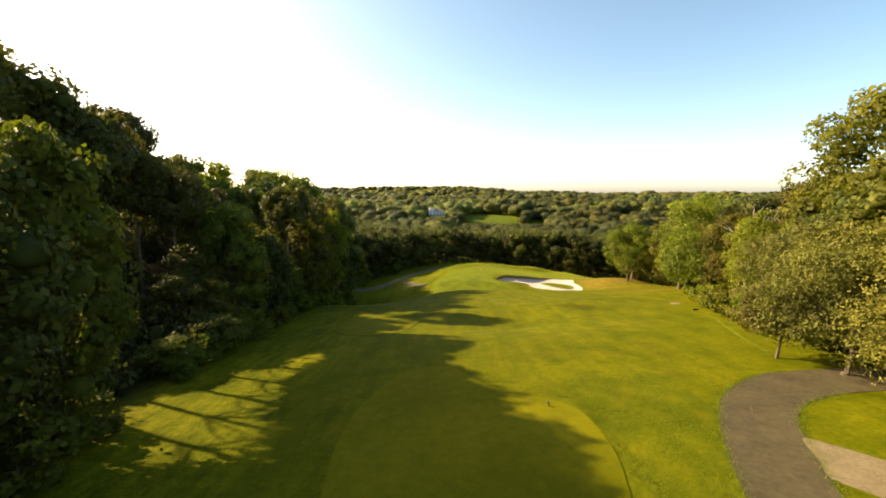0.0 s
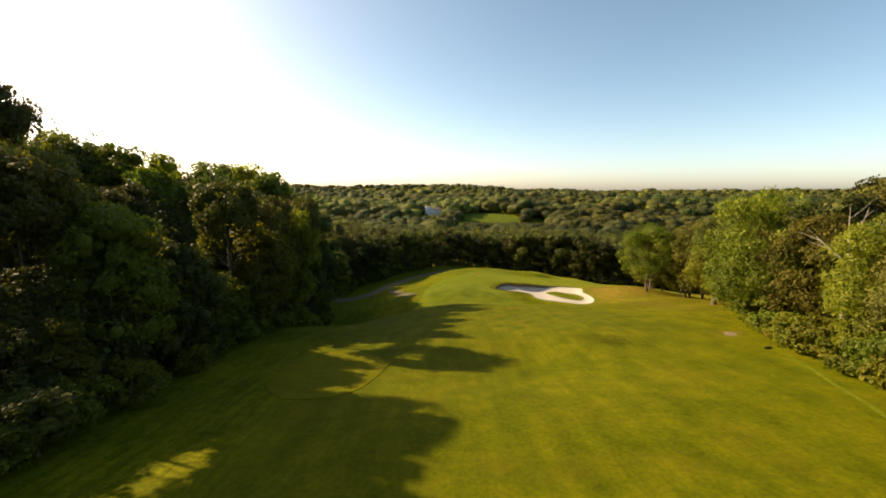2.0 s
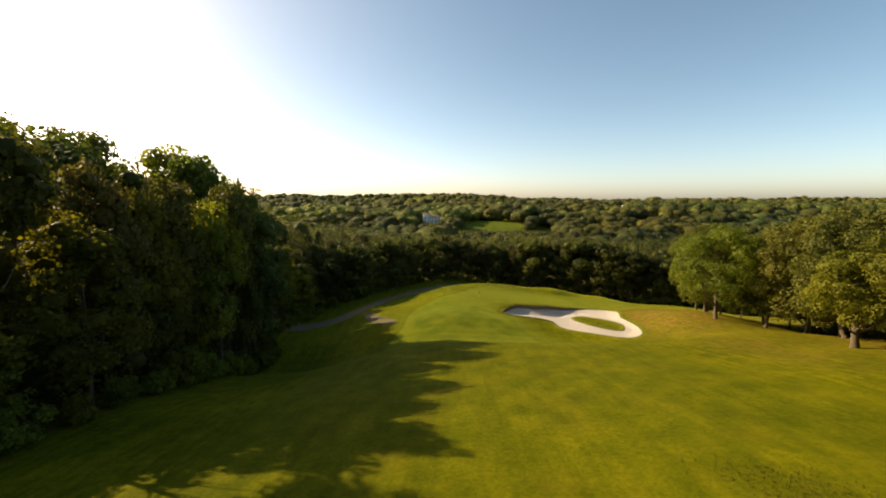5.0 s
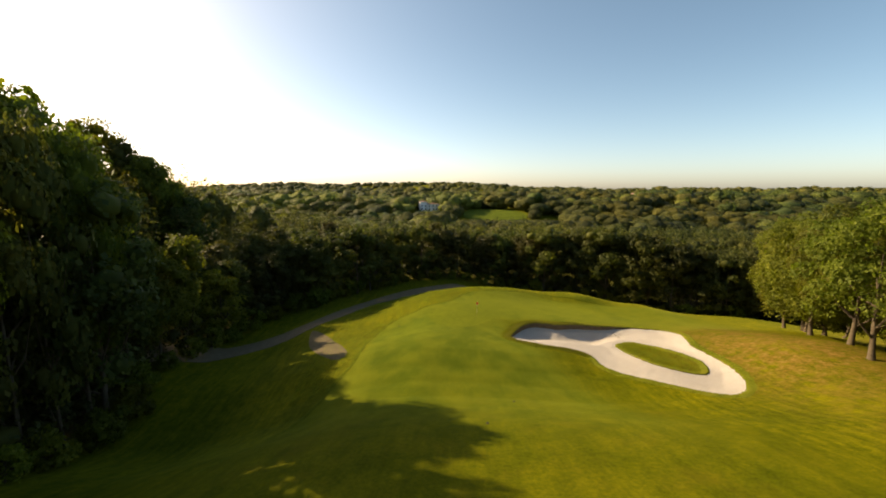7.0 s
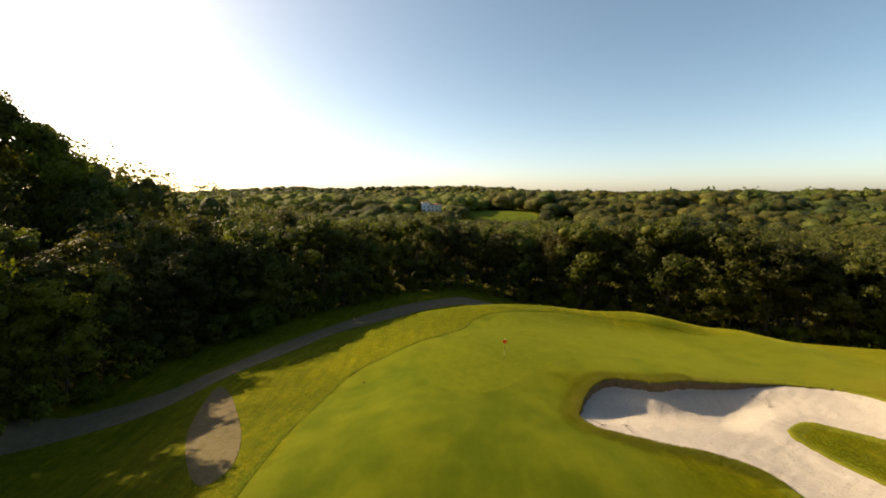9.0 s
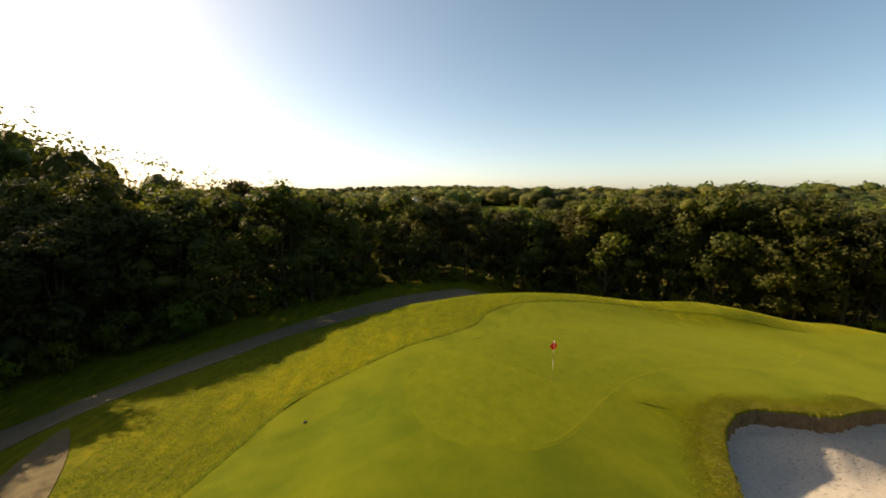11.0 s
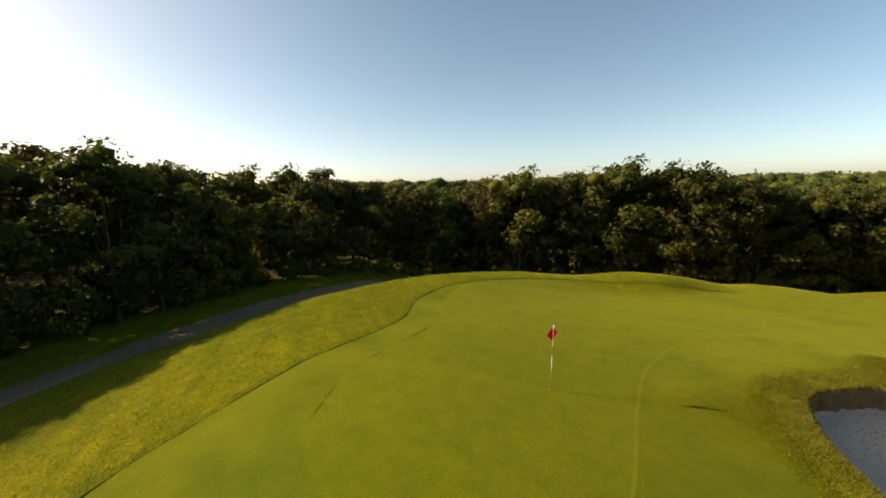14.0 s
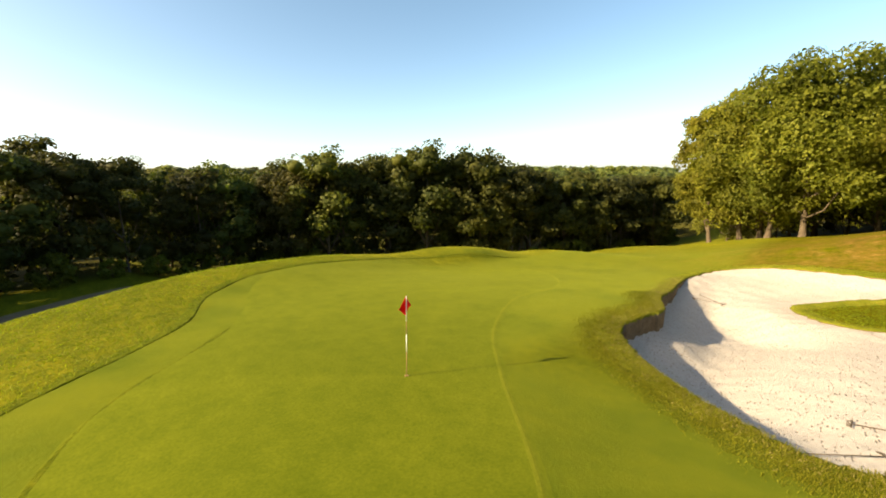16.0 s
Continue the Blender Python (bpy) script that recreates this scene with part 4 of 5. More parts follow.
for row, (inset, spacing, size, kinds) in enumerate(((2.6, 5.4, 0.82, KINDS), (8.5, 6.6, 0.84, BACK))):
    for (x, y), nrm in along(LEFT_EDGE, spacing):
        q = np.array([x, y]) + nrm * (inset + rng.uniform(-1.6, 1.6)) + rng.normal(0, 0.9, 2)
        k = kinds[rng.integers(len(kinds))]
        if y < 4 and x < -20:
            k = BRIGHTENED[rng.integers(len(BRIGHTENED))]
        # darker-leaved kinds deepen the shade on the wood behind the green by colour
        if y > 14 and k in ("wood_d", "wood_a", "back_a"):
            k = {"wood_d": "wood_b", "wood_a": "wood_c", "back_a": "back_c"}[k]
        if row and rng.random() < 0.08 and y < 0:
            k = "pine"
        most = top_height(*q)
        s = size * rng.uniform(0.86, 1.1)
        tall = rng.uniform(0.92, 1.08)
        want = KIND_HEIGHT[k] * s * tall
        if y > 14 and x > -36:
            want = np.interp(q[0], SKYLINE_X, SKYLINE_Z) + rng.uniform(0.2, 1.9) - 0.3 * row - float(ground(*q))
            s = want / KIND_HEIGHT[k] * 1.12
        if most < 34 and not row:
            want = most * rng.uniform(0.98, 1.12)
        want = min(want, most * 1.1)
        turn = rng.uniform(0, 360)
        if want > 3.0:
            s = max(min(s, want / KIND_HEIGHT[k] * 1.25), 0.45)
            plant(k, q[0], q[1], turn, s, want / (KIND_HEIGHT[k] * s))
for i in range(8):
    s, d = -113.0 + i * 2.9, (7.0, 12.0, 9.0)[i % 3]
    x, y = CROSS_SUN * s + FLAT_SUN * d
    want = top_height(x, y, False)
    plant("high_oak", x, y, 57 * i, want / KIND_HEIGHT["high_oak"], 1.0)
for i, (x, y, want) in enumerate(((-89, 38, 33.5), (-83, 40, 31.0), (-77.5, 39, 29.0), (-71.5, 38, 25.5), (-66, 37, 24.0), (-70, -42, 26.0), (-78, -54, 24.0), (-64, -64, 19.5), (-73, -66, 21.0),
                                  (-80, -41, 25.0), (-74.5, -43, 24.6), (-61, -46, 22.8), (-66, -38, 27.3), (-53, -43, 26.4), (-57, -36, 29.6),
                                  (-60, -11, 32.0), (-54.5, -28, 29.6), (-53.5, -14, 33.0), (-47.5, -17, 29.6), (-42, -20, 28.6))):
    k = ("backlit_a", "wood_b", "backlit_b")[i % 3]
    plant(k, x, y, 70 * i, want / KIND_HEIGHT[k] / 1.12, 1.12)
plant("high_oak", -40.0, -62.5, 140, 1.0, 22.0 / KIND_HEIGHT["high_oak"])
plant("stone_pine", -60.0, -73.6, 30, 0.95, (38.0 - float(ground(-60.0, -73.6))) / KIND_HEIGHT["stone_pine"] / 0.95)
for x, y, s in ((-50.5, -70.0, 0.68), (-52.5, -64.5, 0.72)):
    plant("pine", x, y, 80, s, 1.0)
for k, x, y, turn, s in (("wood_a", -47.5, -23.0, 40, 1.18), ("wood_c", -51.0, -31.0, 200, 1.15), ("pine", -53.0, -17.0, 90, 1.0), ("wood_b", -49.0, -13.0, 10, 0.9)):
    plant(k, x, y, turn, min(s, 1.15 * top_height(x, y) / KIND_HEIGHT[k]), 1.0)
for row, (inset, spacing, size, kinds) in enumerate(((4.5, 6.2, 0.80, KINDS), (11.5, 7.5, 0.95, BACK))):
    for (x, y), nrm in along(RIGHT_EDGE, spacing):
        q = np.array([x, y]) - nrm * (inset + rng.uniform(-1.5, 1.5)) + rng.normal(0, 0.9, 2)
        k, s, tall = kinds[rng.integers(len(kinds))], size * rng.uniform(0.88, 1.1), rng.uniform(0.92, 1.06)
        if q[1] > 2:
            tall = min(tall, (4.6 + rng.uniform(-1, 0.4) - float(ground(*q))) / (KIND_HEIGHT[k] * s))
        plant(k, q[0], q[1], rng.uniform(0, 360), s, tall)
for (x, y), nrm in along(LEFT_EDGE, 4.6):
    q = np.array([x, y]) + nrm * rng.uniform(-0.2, 1.6)
    k = ("shrub_a", "shrub_b")[rng.integers(2)]
    s = min(rng.uniform(0.6, 1.15), top_height(*q) / KIND_HEIGHT[k])
    turn = rng.uniform(0, 360)
    if s > 0.3:
        plant(k, q[0], q[1], turn, s, 1.0, "shrubs of the wood's edge")
HEDGE = [(18.6, -99.5), (18.9, -94.5), (20.6, -88.5), (22.8, -82.0), (23.4, -77.8), (26.6, -71.0), (31.0, -64.5), (35.2, -57.5), (39.5, -52.5)]
for (x, y), nrm in along(HEDGE, 1.75):
    q = np.array([x, y]) - nrm * rng.uniform(-0.25, 1.5)
    plant(("shrub_a", "shrub_b")[rng.integers(2)], q[0], q[1], rng.uniform(0, 360), rng.uniform(0.62, 1.15), 1.0, "shrubs of the wood's edge")


def bare_tree(x, y, tips):
    """A dying tree: a leaning trunk that carries long leafless limbs with a few forks."""
    z = float(ground(x, y))
    root = tagged(new("bare_tree"), "dying tree with pale leafless limbs above the hedge", "tree", "trees beside the path")
    root.matrix_world = pose(x, y, z)
    top = np.array((0.5, 0.6, 8.6))
    new("trunk", tubes("bare_trunk", [([(0, 0, -0.5), (0.1, 0.1, 3.0), (0.2, 0.4, 6.0), tuple(top)], (0.34, 0.27, 0.21, 0.15))], DRY_BARK)).parent = root
    r = np.random.default_rng(4)
    for tip in tips:
        end = np.array(tip) - np.array((x, y, z))
        mid = top + (end - top) * 0.5 + r.normal(0, 0.3, 3) + np.array((0, 0, -0.35))
        runs = [([tuple(top - np.array((0, 0, 0.3))), tuple(mid), tuple(end)], (0.13, 0.085, 0.02))]
        for f in (0.35, 0.55, 0.75):
            a = mid + (end - mid) * (f - 0.35) * 1.6
            b = a + (end - top) * 0.22 + r.normal(0, 0.55, 3) + np.array((0, 0, 0.35))
            runs.append(([tuple(a), tuple((a + b) / 2 + r.normal(0, 0.12, 3)), tuple(b)], (0.05, 0.032, 0.01)))
        new("limb", tubes("bare_limb", runs, DRY_BARK)).parent = root


bare_tree(26.6, -80.6, ((29.5, -77.0, 24.4), (33.0, -75.5, 24.6), (31.0, -79.5, 24.8), (25.5, -77.0, 22.6), (27.6, -82.0, 23.5)))


# ---- woods that nobody could count ----
def woodland(name, places, heights, radii, per, size, label, leaf=FAR_LEAF, seed=5, deep_crown=0.0, core=(0.34, 0.46)):
    r = np.random.default_rng(seed)
    pts, out, core_v, core_f = [], [], [], []
    for (x, y), h, rad in zip(places, heights, radii):
        e = r.normal(0, 1, (per, 3))
        e[:, 2] = e[:, 2] * 0.9 + 0.25 if deep_crown else np.abs(e[:, 2]) * 0.9 - 0.25
        e /= np.linalg.norm(e, axis=1)[:, None]
        wob = 1 + 0.22 * np.sin(e[:, 0] * 5 + x) * np.sin(e[:, 1] * 5 + y)
        tall_half = max(rad * 0.66, h * deep_crown)
        pts.append(np.array([x, y, float(ground(x, y)) + h - tall_half]) + e * np.array([rad, rad, tall_half]) * (wob * (r.uniform(0.62, 0.96, per) if deep_crown else r.uniform(0.72, 1.08, per)))[:, None])
        out.append(e)
        bv, bf, size_in = ROUND_V, ROUND_F, core if deep_crown else (0.60, 0.95)
        core_f.append(bf + len(bv) * len(core_v))
        core_v.append(np.array([x, y, float(ground(x, y)) + h - tall_half]) + bv * np.array([rad, rad, tall_half]) * r.uniform(*size_in, (len(bv), 1)))
    v, f = sprays(r, np.concatenate(pts), np.concatenate(out), size, 2)
    f = np.concatenate([f, np.concatenate(core_f) + len(v)])
    v = np.concatenate([v] + core_v)
    return tagged(new(name, mesh_from(name, v, f, leaf)), label, "woodland", kind="stuff")


def scatter(seed, n, x0, x1, y0, y1, keep):
    r = np.random.default_rng(seed)
    p = np.column_stack([r.uniform(x0, x1, n), r.uniform(y0, y1, n)])
    return p[keep(p[:, 0], p[:, 1])]


FIELD_LINE = closed_curve([(13, 273), (40, 264), (64, 269), (69, 292), (54, 315), (30, 319), (13, 303)], 6)
deep = lambda x, y: (inside(WOOD_LEFT, x, y) & (gap(np.array(LEFT_EDGE, float), x, y, False) > 13)) | (inside(WOOD_RIGHT, x, y) & (gap(np.array(RIGHT_EDGE, float), x, y, False) > 16))
r5 = np.random.default_rng(9)
p = scatter(1, 1600, -170, 200, -128, 158, deep)
tall = np.minimum(r5.uniform(16, 22, len(p)), [top_height(*q) for q in p])
low = (p[:, 1] > 38) & (p[:, 0] > -40)
tall = np.where(low, np.minimum(tall, np.interp(p[:, 0] * 50 / np.maximum(p[:, 1], 50), SKYLINE_X, SKYLINE_Z) - 1.5 - ground(p[:, 0], p[:, 1])), tall)
east = (p[:, 0] > 50) & (p[:, 1] > -6)
tall = np.where(east, np.minimum(tall, 2.5 - ground(p[:, 0], p[:, 1])), tall)
p, tall = p[tall > 4], tall[tall > 4]
broad = np.minimum(r5.uniform(4.0, 5.6, len(p)), tall * 0.45)
seen = (p[:, 0] < -30) & (gap(np.array(LEFT_EDGE, float), p[:, 0], p[:, 1], False) < 48) & (p[:, 1] > -100)
woodland("near_woodland", p[seen], tall[seen], broad[seen], 420, 0.44, "dense broadleaved wood beside the course", seed=6, deep_crown=0.46)
woodland("deep_woodland", p[~seen], tall[~seen], broad[~seen], 76, 0.82, "dense broadleaved wood behind the course", seed=6, deep_crown=0.46, core=(0.40, 0.56))
brush = []
for inset in (3.5, 7.0, 11.0):
    for (x, y), nrm in along(LEFT_EDGE, 3.2):
        q = np.array([x, y]) + nrm * (inset + r5.uniform(-1, 1))
        brush.append((q[0], q[1], min(r5.uniform(3.2, 6.2), max(top_height(*q) * 0.8, 0.0))))
brush = np.array([q for q in brush if q[2] > 1.0])
woodland("undergrowth", brush[:, :2], brush[:, 2], np.minimum(brush[:, 2] * 0.7, 2.8), 80, 0.42, "dark tangled undergrowth below the trees", DARK_LEAF, 23, 0.46)


def stands(x, y, wave, seed):
    """Slow changes from stand to stand of a wood, between -1 and 1."""
    u, v = x / wave + seed, y / wave - 2.0 * seed
    return (np.sin(u + 1.3 * np.sin(v * 0.8)) + np.sin(v * 1.2 + 1.1 * np.sin(u * 0.7 + 1)) + 0.7 * np.sin(u * 2.3 - v * 1.9)) / 2.7


p = scatter(2, 3900, -330, 380, 150, 430, lambda x, y: (np.abs(x) < 120 + y) & ~inside(FIELD_LINE, x, y) & (np.hypot(x + 15, y - 306) > 12))
tall = r5.uniform(9, 14, len(p)) * (1 + 0.38 * stands(p[:, 0], p[:, 1], 17, 3))
sight = 26 - 29 * (p[:, 1] + 132) / 394 - ground(p[:, 0], p[:, 1]) - 0.4
tall = np.where((p[:, 0] > 0) & (p[:, 0] < 95) & (p[:, 1] < 272), np.minimum(tall, sight), tall)
front = (np.abs(p[:, 0] + 15) < 12) & (p[:, 1] > 225) & (p[:, 1] < 306)
tall = np.where(front, np.minimum(tall, 26.2 - 24.6 * (p[:, 1] + 132) / 438 - ground(p[:, 0], p[:, 1])), tall)
p, tall = p[tall > 2.0], tall[tall > 2.0]
kind_of = stands(p[:, 0], p[:, 1], 26, 8) + r5.normal(0, 0.25, len(p)) - np.clip(p[:, 0], -150, 150) / 260 + np.clip((p[:, 1] - 280) / 300, -0.3, 0.3)
wide = np.minimum(r5.uniform(4.6, 9.0, len(p)), tall * 0.75)
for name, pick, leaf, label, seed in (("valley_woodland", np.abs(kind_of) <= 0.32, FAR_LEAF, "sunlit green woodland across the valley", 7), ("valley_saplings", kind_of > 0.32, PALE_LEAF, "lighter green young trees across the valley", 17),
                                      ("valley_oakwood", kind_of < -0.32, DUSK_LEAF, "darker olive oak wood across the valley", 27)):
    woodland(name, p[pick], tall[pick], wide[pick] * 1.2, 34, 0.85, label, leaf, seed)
FAR_FIELDS = [closed_curve([(cx - wx, cy - wy), (cx + wx, cy - wy * 0.8), (cx + wx * 1.2, cy + wy), (cx - wx * 0.8, cy + wy)], 8) for cx, cy, wx, wy in ((372, 690, 44, 50), (-255, 700, 90, 46), (610, 820, 60, 60))]
for line in FAR_FIELDS:
    sheet("far_pasture", line, FIELD, 0.5, 14.0, "pale open pasture on a far hillside")


def no_pasture(x, y):
    out = np.zeros(np.shape(x), bool)
    for line in FAR_FIELDS:
        for k in range(5):
            out |= inside(line + np.array((0, -24.0 * k)), x, y)
    return ~out


p = scatter(3, 6400, -1900, 2300, 430, 1600, lambda x, y: (np.abs(x) < 250 + 1.35 * y) & no_pasture(x, y))
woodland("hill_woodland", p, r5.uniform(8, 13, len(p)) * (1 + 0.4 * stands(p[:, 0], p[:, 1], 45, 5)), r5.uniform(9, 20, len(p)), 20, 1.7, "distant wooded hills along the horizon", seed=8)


p = np.vstack([scatter(4, 900, 180, 1000, -150, 430, lambda x, y: (x > 205) | (y > 165)), scatter(5, 500, -900, -170, -130, 430, lambda x, y: x < -180 - 0.5 * np.clip(y - 150, 0, 400))])
woodland("side_woodland", p, r5.uniform(11, 19, len(p)), r5.uniform(7, 12, len(p)), 20, 2.4, "woods rolling away on both sides of the course", seed=9)


# ---- things on the green ----
def flagstick():
    z = float(ground(0, 0)) + 0.012
    root = new("flagstick")
    root.matrix_world = pose(0, 0, z, 1.2, 1.6, 0)
    tagged(root, "banded golf flagstick with red flag in the hole", "flagstick")
    zz = 0.0
    for i, (top, mat) in enumerate(((0.66, TAN_PAINT), (1.12, WHITE_PAINT), (1.48, TAN_PAINT), (2.13, WHITE_PAINT))):
        bm = bmesh.new()
        bmesh.ops.create_cone(bm, cap_ends=True, segments=12, radius1=0.013, radius2=0.012, depth=top - zz, matrix=Matrix.Translation((0, 0, (zz + top) / 2)))
        part("pole_band", bm, mat, root, smooth=True)
        zz = top
    # a limp flag that hangs in folds from its middle to a point
    bm = bmesh.new()
    grid = {}
    for i in range(11):
        for j in range(9):
            u, v = i / 5 - 1, j / 8
            top, low = abs(u) * 0.62, 1 - abs(u) * 0.34
            grid[i, j] = bm.verts.new((u * 0.18 + 0.01 * math.sin(5 * v), 0.018 + 0.05 * abs(u) ** 0.7 * (0.3 + v) + 0.012 * math.sin(6 * u + 3 * v), 2.14 - 0.52 * (top + (low - top) * v)))
    for i in range(10):
        for j in range(8):
            bm.faces.new((grid[i, j], grid[i + 1, j], grid[i + 1, j + 1], grid[i, j + 1]))
    bmesh.ops.solidify(bm, geom=bm.faces[:], thickness=0.006)
    part("flag", bm, RED_CLOTH, root, "limp bright red cloth flag", True)
    bm = bmesh.new()
    bmesh.ops.create_cone(bm, cap_ends=True, segments=20, radius1=0.054, radius2=0.054, depth=0.012, matrix=Matrix.Translation((0, 0, 0.004)))
    part("hole_cup", bm, TAN_PAINT, root, "pale rim of the hole")


flagstick()


# ---- rakes in the sand ----
def sand_top(x, y):
    return float(ground(x, y) - sand_depth(np.array(x), np.array(y)))


def bunker_rake(x, y, turn, tilt=0.0):
    """Lies along the slope of the sand."""
    t = radians(turn)
    ahead = Vector((math.cos(t), math.sin(t), 0))
    side = Vector((-math.sin(t), math.cos(t), 0))
    ahead.z = (sand_top(x + 1.4 * ahead.x, y + 1.4 * ahead.y) - sand_top(x, y)) / 1.4
    side.z = (sand_top(x + 0.28 * side.x, y + 0.28 * side.y) - sand_top(x - 0.28 * side.x, y - 0.28 * side.y)) / 0.56
    ahead.normalize()
    up = ahead.cross(side).normalized()
    side = up.cross(ahead)
    root = new("bunker_rake")
    root.matrix_world = Matrix.Translation((x, y, sand_top(x, y) + 0.03)) @ Matrix((ahead, side, up)).transposed().to_4x4()
    tagged(root, "wooden bunker rake lying flat on the sand", "rake", "rakes in the bunker")
    bm = bmesh.new()
    bmesh.ops.create_cone(bm, cap_ends=True, segments=10, radius1=0.012, radius2=0.010, depth=1.55, matrix=Matrix.Translation((0.80, 0, 0.03)) @ Matrix.Rotation(math.pi / 2, 4, "Y"))
    part("handle", bm, DARK_WOOD, root, smooth=True)
    bm = bmesh.new()
    box(bm, 0, 0, 0.03, 0.032, 0.44, 0.022)
    bmesh.ops.bevel(bm, geom=bm.edges[:], offset=0.004, segments=1, affect="EDGES")
    head = part("head", bm, DARK_WOOD, root)
    bm = bmesh.new()
    bmesh.ops.create_cone(bm, cap_ends=True, segments=6, radius1=0.006, radius2=0.004, depth=0.08, matrix=Matrix.Rotation(math.pi / 2, 4, "Y"))
    first = part("tine", bm, DARK_WOOD, head)
    first.location = (-0.045, -0.2, 0.03)
    for i in range(1, 9):
        o = new("tine", first.data)
        o.parent = head
        o.location = (-0.045, -0.2 + 0.05 * i, 0.03)


bunker_rake(7.06, -8.04, -92)
bunker_rake(5.39, -8.53, 124)
bunker_rake(20.9, -1.2, -68)
bunker_rake(21.3, -2.6, 64)


def sprinkler(x, y):
    root = tagged(new("sprinkler_head"), "small dark sprinkler head set into the turf", "sprinkler", "sprinklers in the turf")
    root.matrix_world = pose(x, y, float(ground(x, y)) + 0.02)
    bm = bmesh.new()
    bmesh.ops.create_cone(bm, cap_ends=True, segments=18, radius1=0.11, radius2=0.10, depth=0.05)
    part("rim", bm, DARK_WOOD, root, smooth=False)
    bm = bmesh.new()
    bmesh.ops.create_cone(bm, cap_ends=True, segments=14, radius1=0.06, radius2=0.05, depth=0.04, matrix=Matrix.Translation((0, 0, 0.035)))
    part("cap", bm, GLASS_DARK, root)


sprinkler(-12.05, -1.1)
sprinkler(-2.0, -33.0)
sprinkler(1.5, -25.0)


def tee_post(x, y):
    root = tagged(new("tee_marker"), "short dark leaning tee marker post", "marker")
    root.matrix_world = pose(x, y, float(ground(x, y)), 8, -14, 0)
    bm = bmesh.new()
    bmesh.ops.create_cone(bm, cap_ends=True, segments=10, radius1=0.05, radius2=0.045, depth=0.3, matrix=Matrix.Translation((0, 0, 0.12)))
    part("post", bm, DARK_WOOD, root, smooth=True)
    bm = bmesh.new()
    bmesh.ops.create_uvsphere(bm, u_segments=12, v_segments=6, radius=0.075, matrix=Matrix.Translation((0, 0, 0.28)) @ Matrix.Diagonal((1, 1, 0.5, 1)))
    part("cap", bm, GLASS_DARK, root, smooth=True)


tee_post(-6.6, -108.4)


# a dark tube stands in for the shadowed gap below the hedge
def hedge_gap(x, y, turn, length, r):
    v, f = tube_arrays([(0, 0, 0), (length * 0.4, 0.06, 0.03), (length, -0.05, 0.0)], (r, r * 0.92, r * 0.7), 10)
    ob = tagged(new("hedge_gap", mesh_from("hedge_gap", v, f, SOIL, True)), "dark rounded form standing in for the shadowed gap at the hedge foot", "log")
    ob.matrix_world = pose(x, y, float(ground(x, y)) + r * 0.7, 0, 0, turn)


hedge_gap(21.6, -78.3, 20, 0.8, 0.13)


# ---- houses across the valley ----
def house(x, y, turn, parts, label):
    """Blocks with thick walls, window openings set in frames, and hipped tile roofs."""
    root = tagged(new("house"), label, "house")
    root.matrix_world = pose(x, y, float(ground(x, y)), 0, 0, turn)
    for cx, cy, w, d, h, rise in parts:
        bm = bmesh.new()
        box(bm, cx, cy, h / 2 - 0.5, w, d, h + 1)
        wall = part("wall", bm, WALL, root)
        bm = bmesh.new()
        o = 0.5
        low = [bm.verts.new((cx + sx * (w / 2 + o), cy + sy * (d / 2 + o), h)) for sx, sy in ((-1, -1), (1, -1), (1, 1), (-1, 1))]
        eave = [bm.verts.new((v.co.x, v.co.y, h + 0.22)) for v in low]
        k = max(w - d, 0) / 2
        top = [bm.verts.new((cx - k, cy, h + rise)), bm.verts.new((cx + k, cy, h + rise))]
        bm.faces.new(low[::-1])
        for i in range(4):
            bm.faces.new((low[i], low[(i + 1) % 4], eave[(i + 1) % 4], eave[i]))
        bm.faces.new((eave[0], eave[1], top[1], top[0]))
        bm.faces.new((eave[1], eave[2], top[1]))
        bm.faces.new((eave[2], eave[3], top[0], top[1]))
        bm.faces.new((eave[3], eave[0], top[0]))
        part("roof", bm, ROOF, root)
        n = max(2, int(w / 2.6))
        for level in range(int(h // 3)):
            for i in range(n):
                wx, wz = cx - w / 2 + (i + 0.5) * w / n, 1.6 + level * 3.0
                bm = bmesh.new()
                box(bm, wx, cy - d / 2 - 0.02, wz, 1.25, 0.10, 1.7)
                frame_ob = part("window", bm, WHITE_PAINT, root)
                bm = bmesh.new()
                box(bm, wx, cy - d / 2 - 0.08, wz, 1.0, 0.05, 1.45)
                part("pane", bm, GLASS_DARK, frame_ob)


house(-15, 306, 14, ((-8.0, 1.0, 6.6, 7, 8.2, 1.0), (0.3, 0, 10.0, 8, 6.2, 1.2), (9.6, 1.4, 8.4, 7, 5.4, 0.9)), "white rendered villa of stepped blocks amid trees")
house(172, 372, -20, ((0, 0, 13, 8, 4.5, 2.4),), "long low white farmhouse at the wood's edge")
house(330, 640, 15, ((0, 0, 18, 9, 5, 3.0),), "distant farmhouse with red tiled roof on the hill")


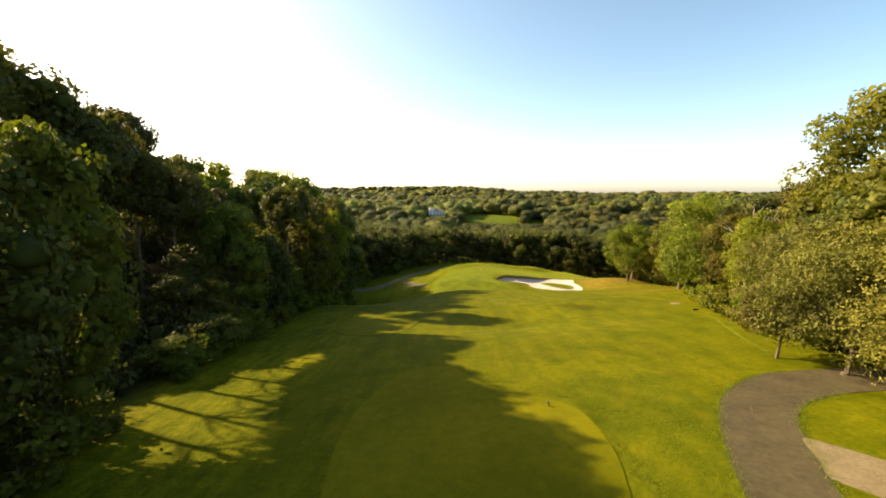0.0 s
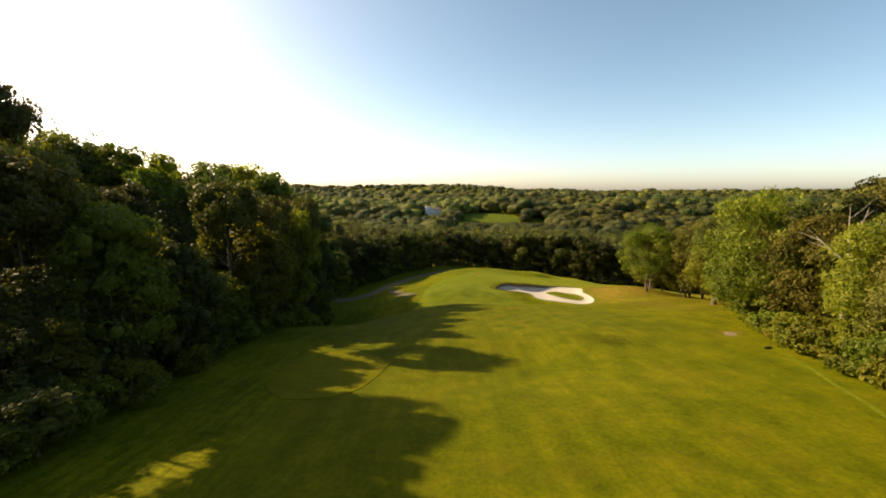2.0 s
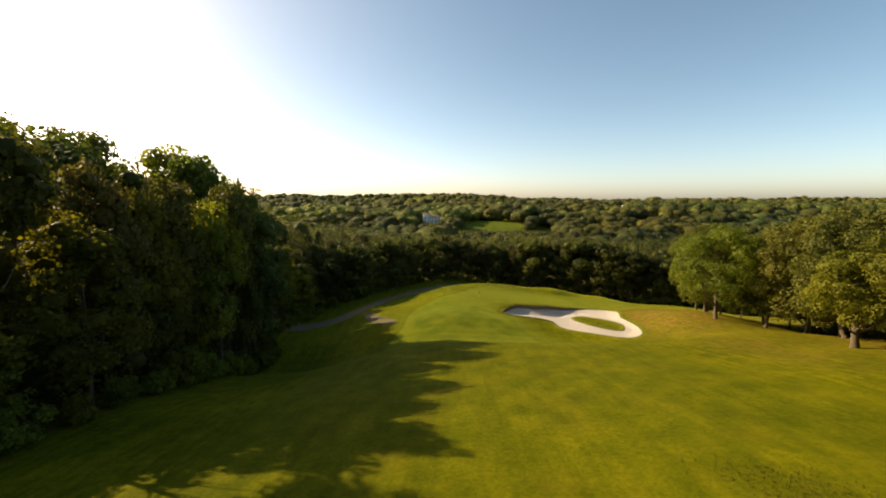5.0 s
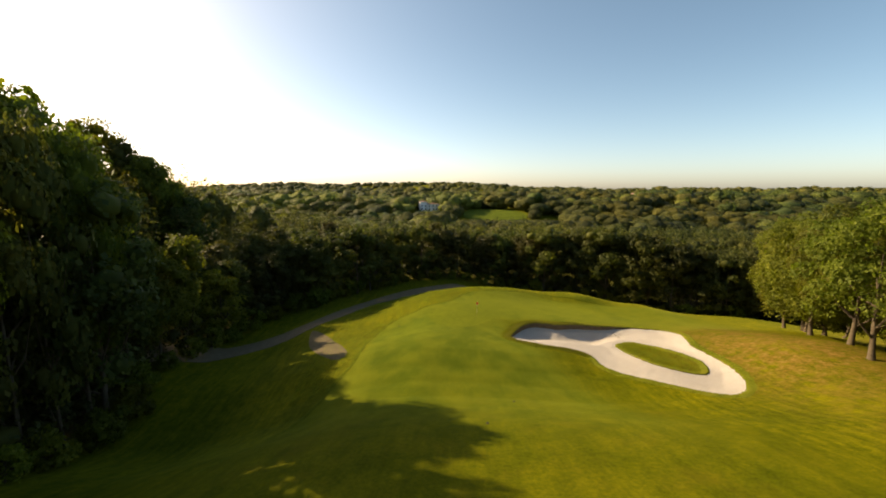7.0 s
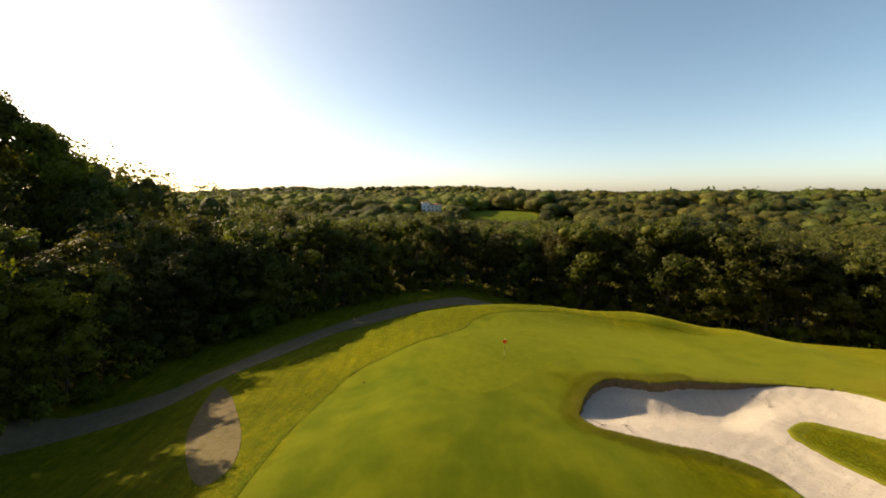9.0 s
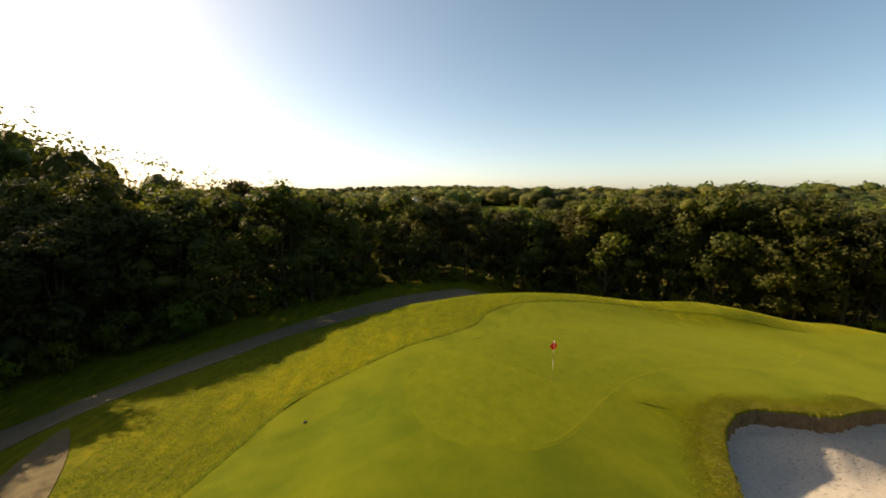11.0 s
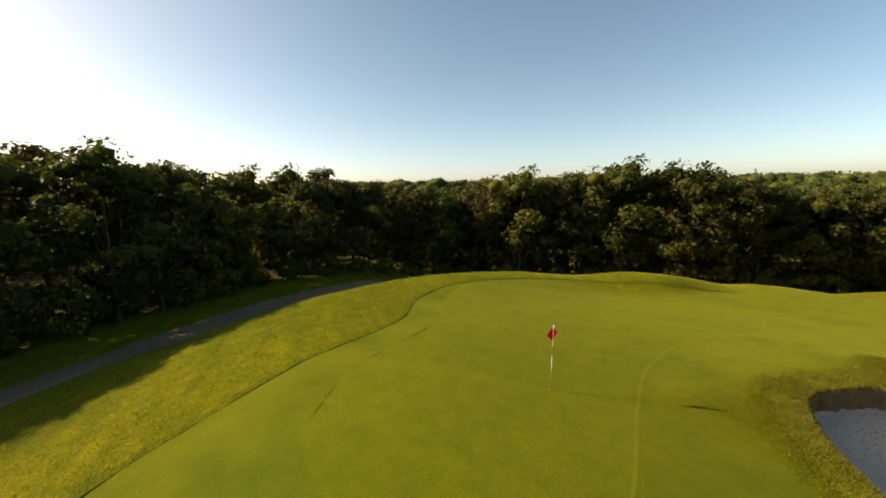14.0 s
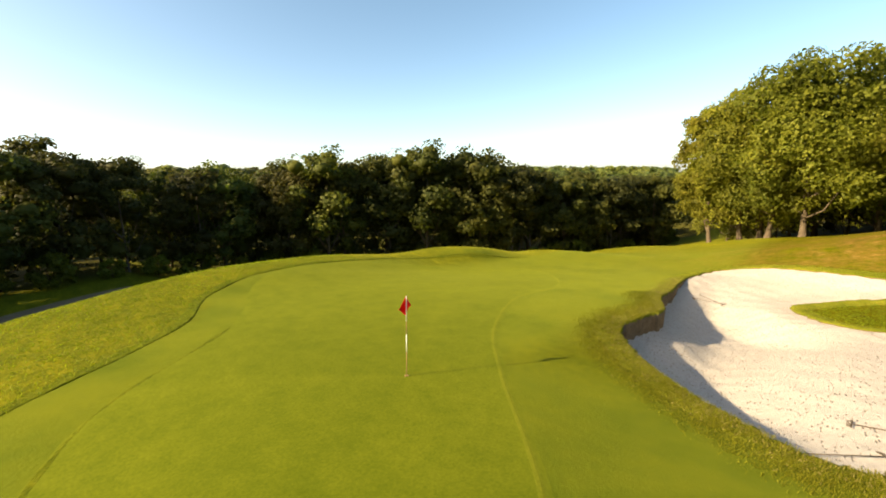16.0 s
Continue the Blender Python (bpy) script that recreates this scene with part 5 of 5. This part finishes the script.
# ---- grass that stands up ----
def tufts(name, seed, n, area, keep, low, high, mat, label, blades=4, lift=lambda x, y: 0.0):
    r = np.random.default_rng(seed)
    x, y = r.uniform(area[0], area[1], n), r.uniform(area[2], area[3], n)
    k = keep(x, y, r)
    x, y = x[k], y[k]
    z = ground(x, y) + 0.005 + lift(x, y)
    m = len(x)
    verts, faces = [], []
    for i in range(blades):
        t = r.uniform(0, 2 * np.pi, m)
        h = r.uniform(low, high, m)
        w = h * r.uniform(0.10, 0.20, m)
        out = h * r.uniform(0.5, 1.7, m)
        c, s = np.cos(t), np.sin(t)
        ox, oy = x + r.normal(0, 0.04, m), y + r.normal(0, 0.04, m)
        verts.append(np.stack([np.stack([ox - s * w, oy + c * w, z], 1), np.stack([ox + s * w, oy - c * w, z], 1), np.stack([ox + c * out, oy + s * out, z + h], 1)], 1))
    v = np.stack(verts, 1).reshape(-1, 3)
    return tagged(new(name, mesh_from(name, v, np.arange(len(v)).reshape(-1, 3), mat)), label, "grass", kind="stuff")


BLADE = leaf_material("grass_blades", (0.112, 0.145, 0.011), (0.258, 0.284, 0.026), (1.4, 1.5, 0.6), 0.5)
STRAW = leaf_material("straw_blades", (0.16, 0.15, 0.035), (0.31, 0.275, 0.09), (1.3, 1.2, 0.7), 0.3)


DITCH = leaf_material("ditch_blades", (0.060, 0.086, 0.006), (0.150, 0.180, 0.016), (1.4, 1.5, 0.6), 0.4)
REED = leaf_material("tussock_blades", (0.050, 0.052, 0.003), (0.115, 0.098, 0.008), (1.3, 1.3, 0.6), 0.3)


def on_lip(x, y):
    return 0.05 * (1 - ease(0.55, 1.0, gap(BUNKER, x, y)))


def round_sand(x, y, r):
    g = gap(BUNKER, x, y)
    return ~inside(BUNKER, x, y) & (x > 13) & (r.random(len(x)) < 1 - ease(0.5, 1.3, g))


tufts("bunker_grass", 1, 90000, (0, 33, -27, 4), round_sand, 0.025, 0.06, BLADE, "ragged long grass round the bunker", 3, on_lip)


def by_lip(x, y, r):
    g = gap(BUNKER, x, y)
    patch = 0.5 + 0.5 * np.sin(x * 3.1 + 1.3 * np.sin(y * 2.3)) * np.sin(y * 2.7 + 1.1 * np.sin(x * 1.9))
    return ~inside(BUNKER, x, y) & (r.random(len(x)) < (1 - ease(0.3, 1.9, g)) * (0.35 + 0.65 * patch))


tufts("lip_grass", 7, 320000, (1.5, 16, -14, 1.5), by_lip, 0.015, 0.055, BLADE, "thick leafy rough along the bunker's edge", 3, on_lip)
tufts("bunker_straw", 2, 110000, (1, 24, -13, 3), lambda x, y, r: ~inside(BUNKER, x, y) & (r.random(len(x)) < 0.8 * np.exp(-(gap(BUNKER, x, y) / 0.62) ** 2)), 0.025, 0.06, STRAW, "bleached dead grass along the bunker lip", 3, on_lip)
tufts("island_grass", 3, 9000, (18, 27, -18, -5), lambda x, y, r: inside(ISLAND, x, y), 0.03, 0.07, BLADE, "short rough grass on the bunker's island")
TEE_DITCH = open_curve([(-9.0, -103.6), (-5.7, -106.2), (-4.3, -110.4), (-4.3, -114.4), (-4.7, -119)], 6)
tufts("ditch_grass", 9, 9000, (-11, -3, -119, -102), lambda x, y, r: r.random(len(x)) < (0.55 + 0.45 * np.sin(3.1 * y) * np.sin(1.3 * y + 2 * x)) * np.exp(-(gap(TEE_DITCH, x, y, False) / 0.36) ** 2), 0.03, 0.10, DITCH, "rank dark green grass along the tee's edge", 3)
tufts("verge_grass", 10, 60000, (-5, 12, -119, -103), lambda x, y, r: r.random(len(x)) < 0.9 * np.exp(-(np.minimum(gap(PATH_LEFT, x, y, False), gap(PATH_RIGHT, x, y, False)) / 0.22) ** 2), 0.03, 0.10, BLADE, "ragged grass creeping over the path's edges", 3)
tufts("tee_rough", 11, 42000, (-4.5, 3, -119, -104), lambda x, y, r: ~inside(np.vstack([PATH_LEFT, PATH_RIGHT[::-1]]), x, y) & (r.random(len(x)) < 0.5 + 0.5 * np.sin(x * 2.1 + np.sin(y * 1.3)) * np.sin(y * 1.7)), 0.02, 0.06, BLADE, "coarse uneven rough between tee and path", 3)
tufts("hollow_grass", 8, 9000, (2, 14, -79, -66), lambda x, y, r: r.random(len(x)) < np.exp(-(((x - 7.8 + 0.55 * (y + 72.4)) / 2.2) ** 2 + ((y + 72.4) / 2.4) ** 2)), 0.04, 0.10, REED, "dark tussocks in a damp hollow of the fairway")


def on_bank(x, y, r):
    return inside(np.vstack([ROUGH_EDGE, [(24, 24), (-4, 30), (-34, 24), (-34, -36)]]), x, y) & (r.random(len(x)) < 0.75)


tufts("bank_grass", 4, 120000, (-22, 10, -20, 22), on_bank, 0.025, 0.075, BLADE, "rough uncut grass on the green's bank")
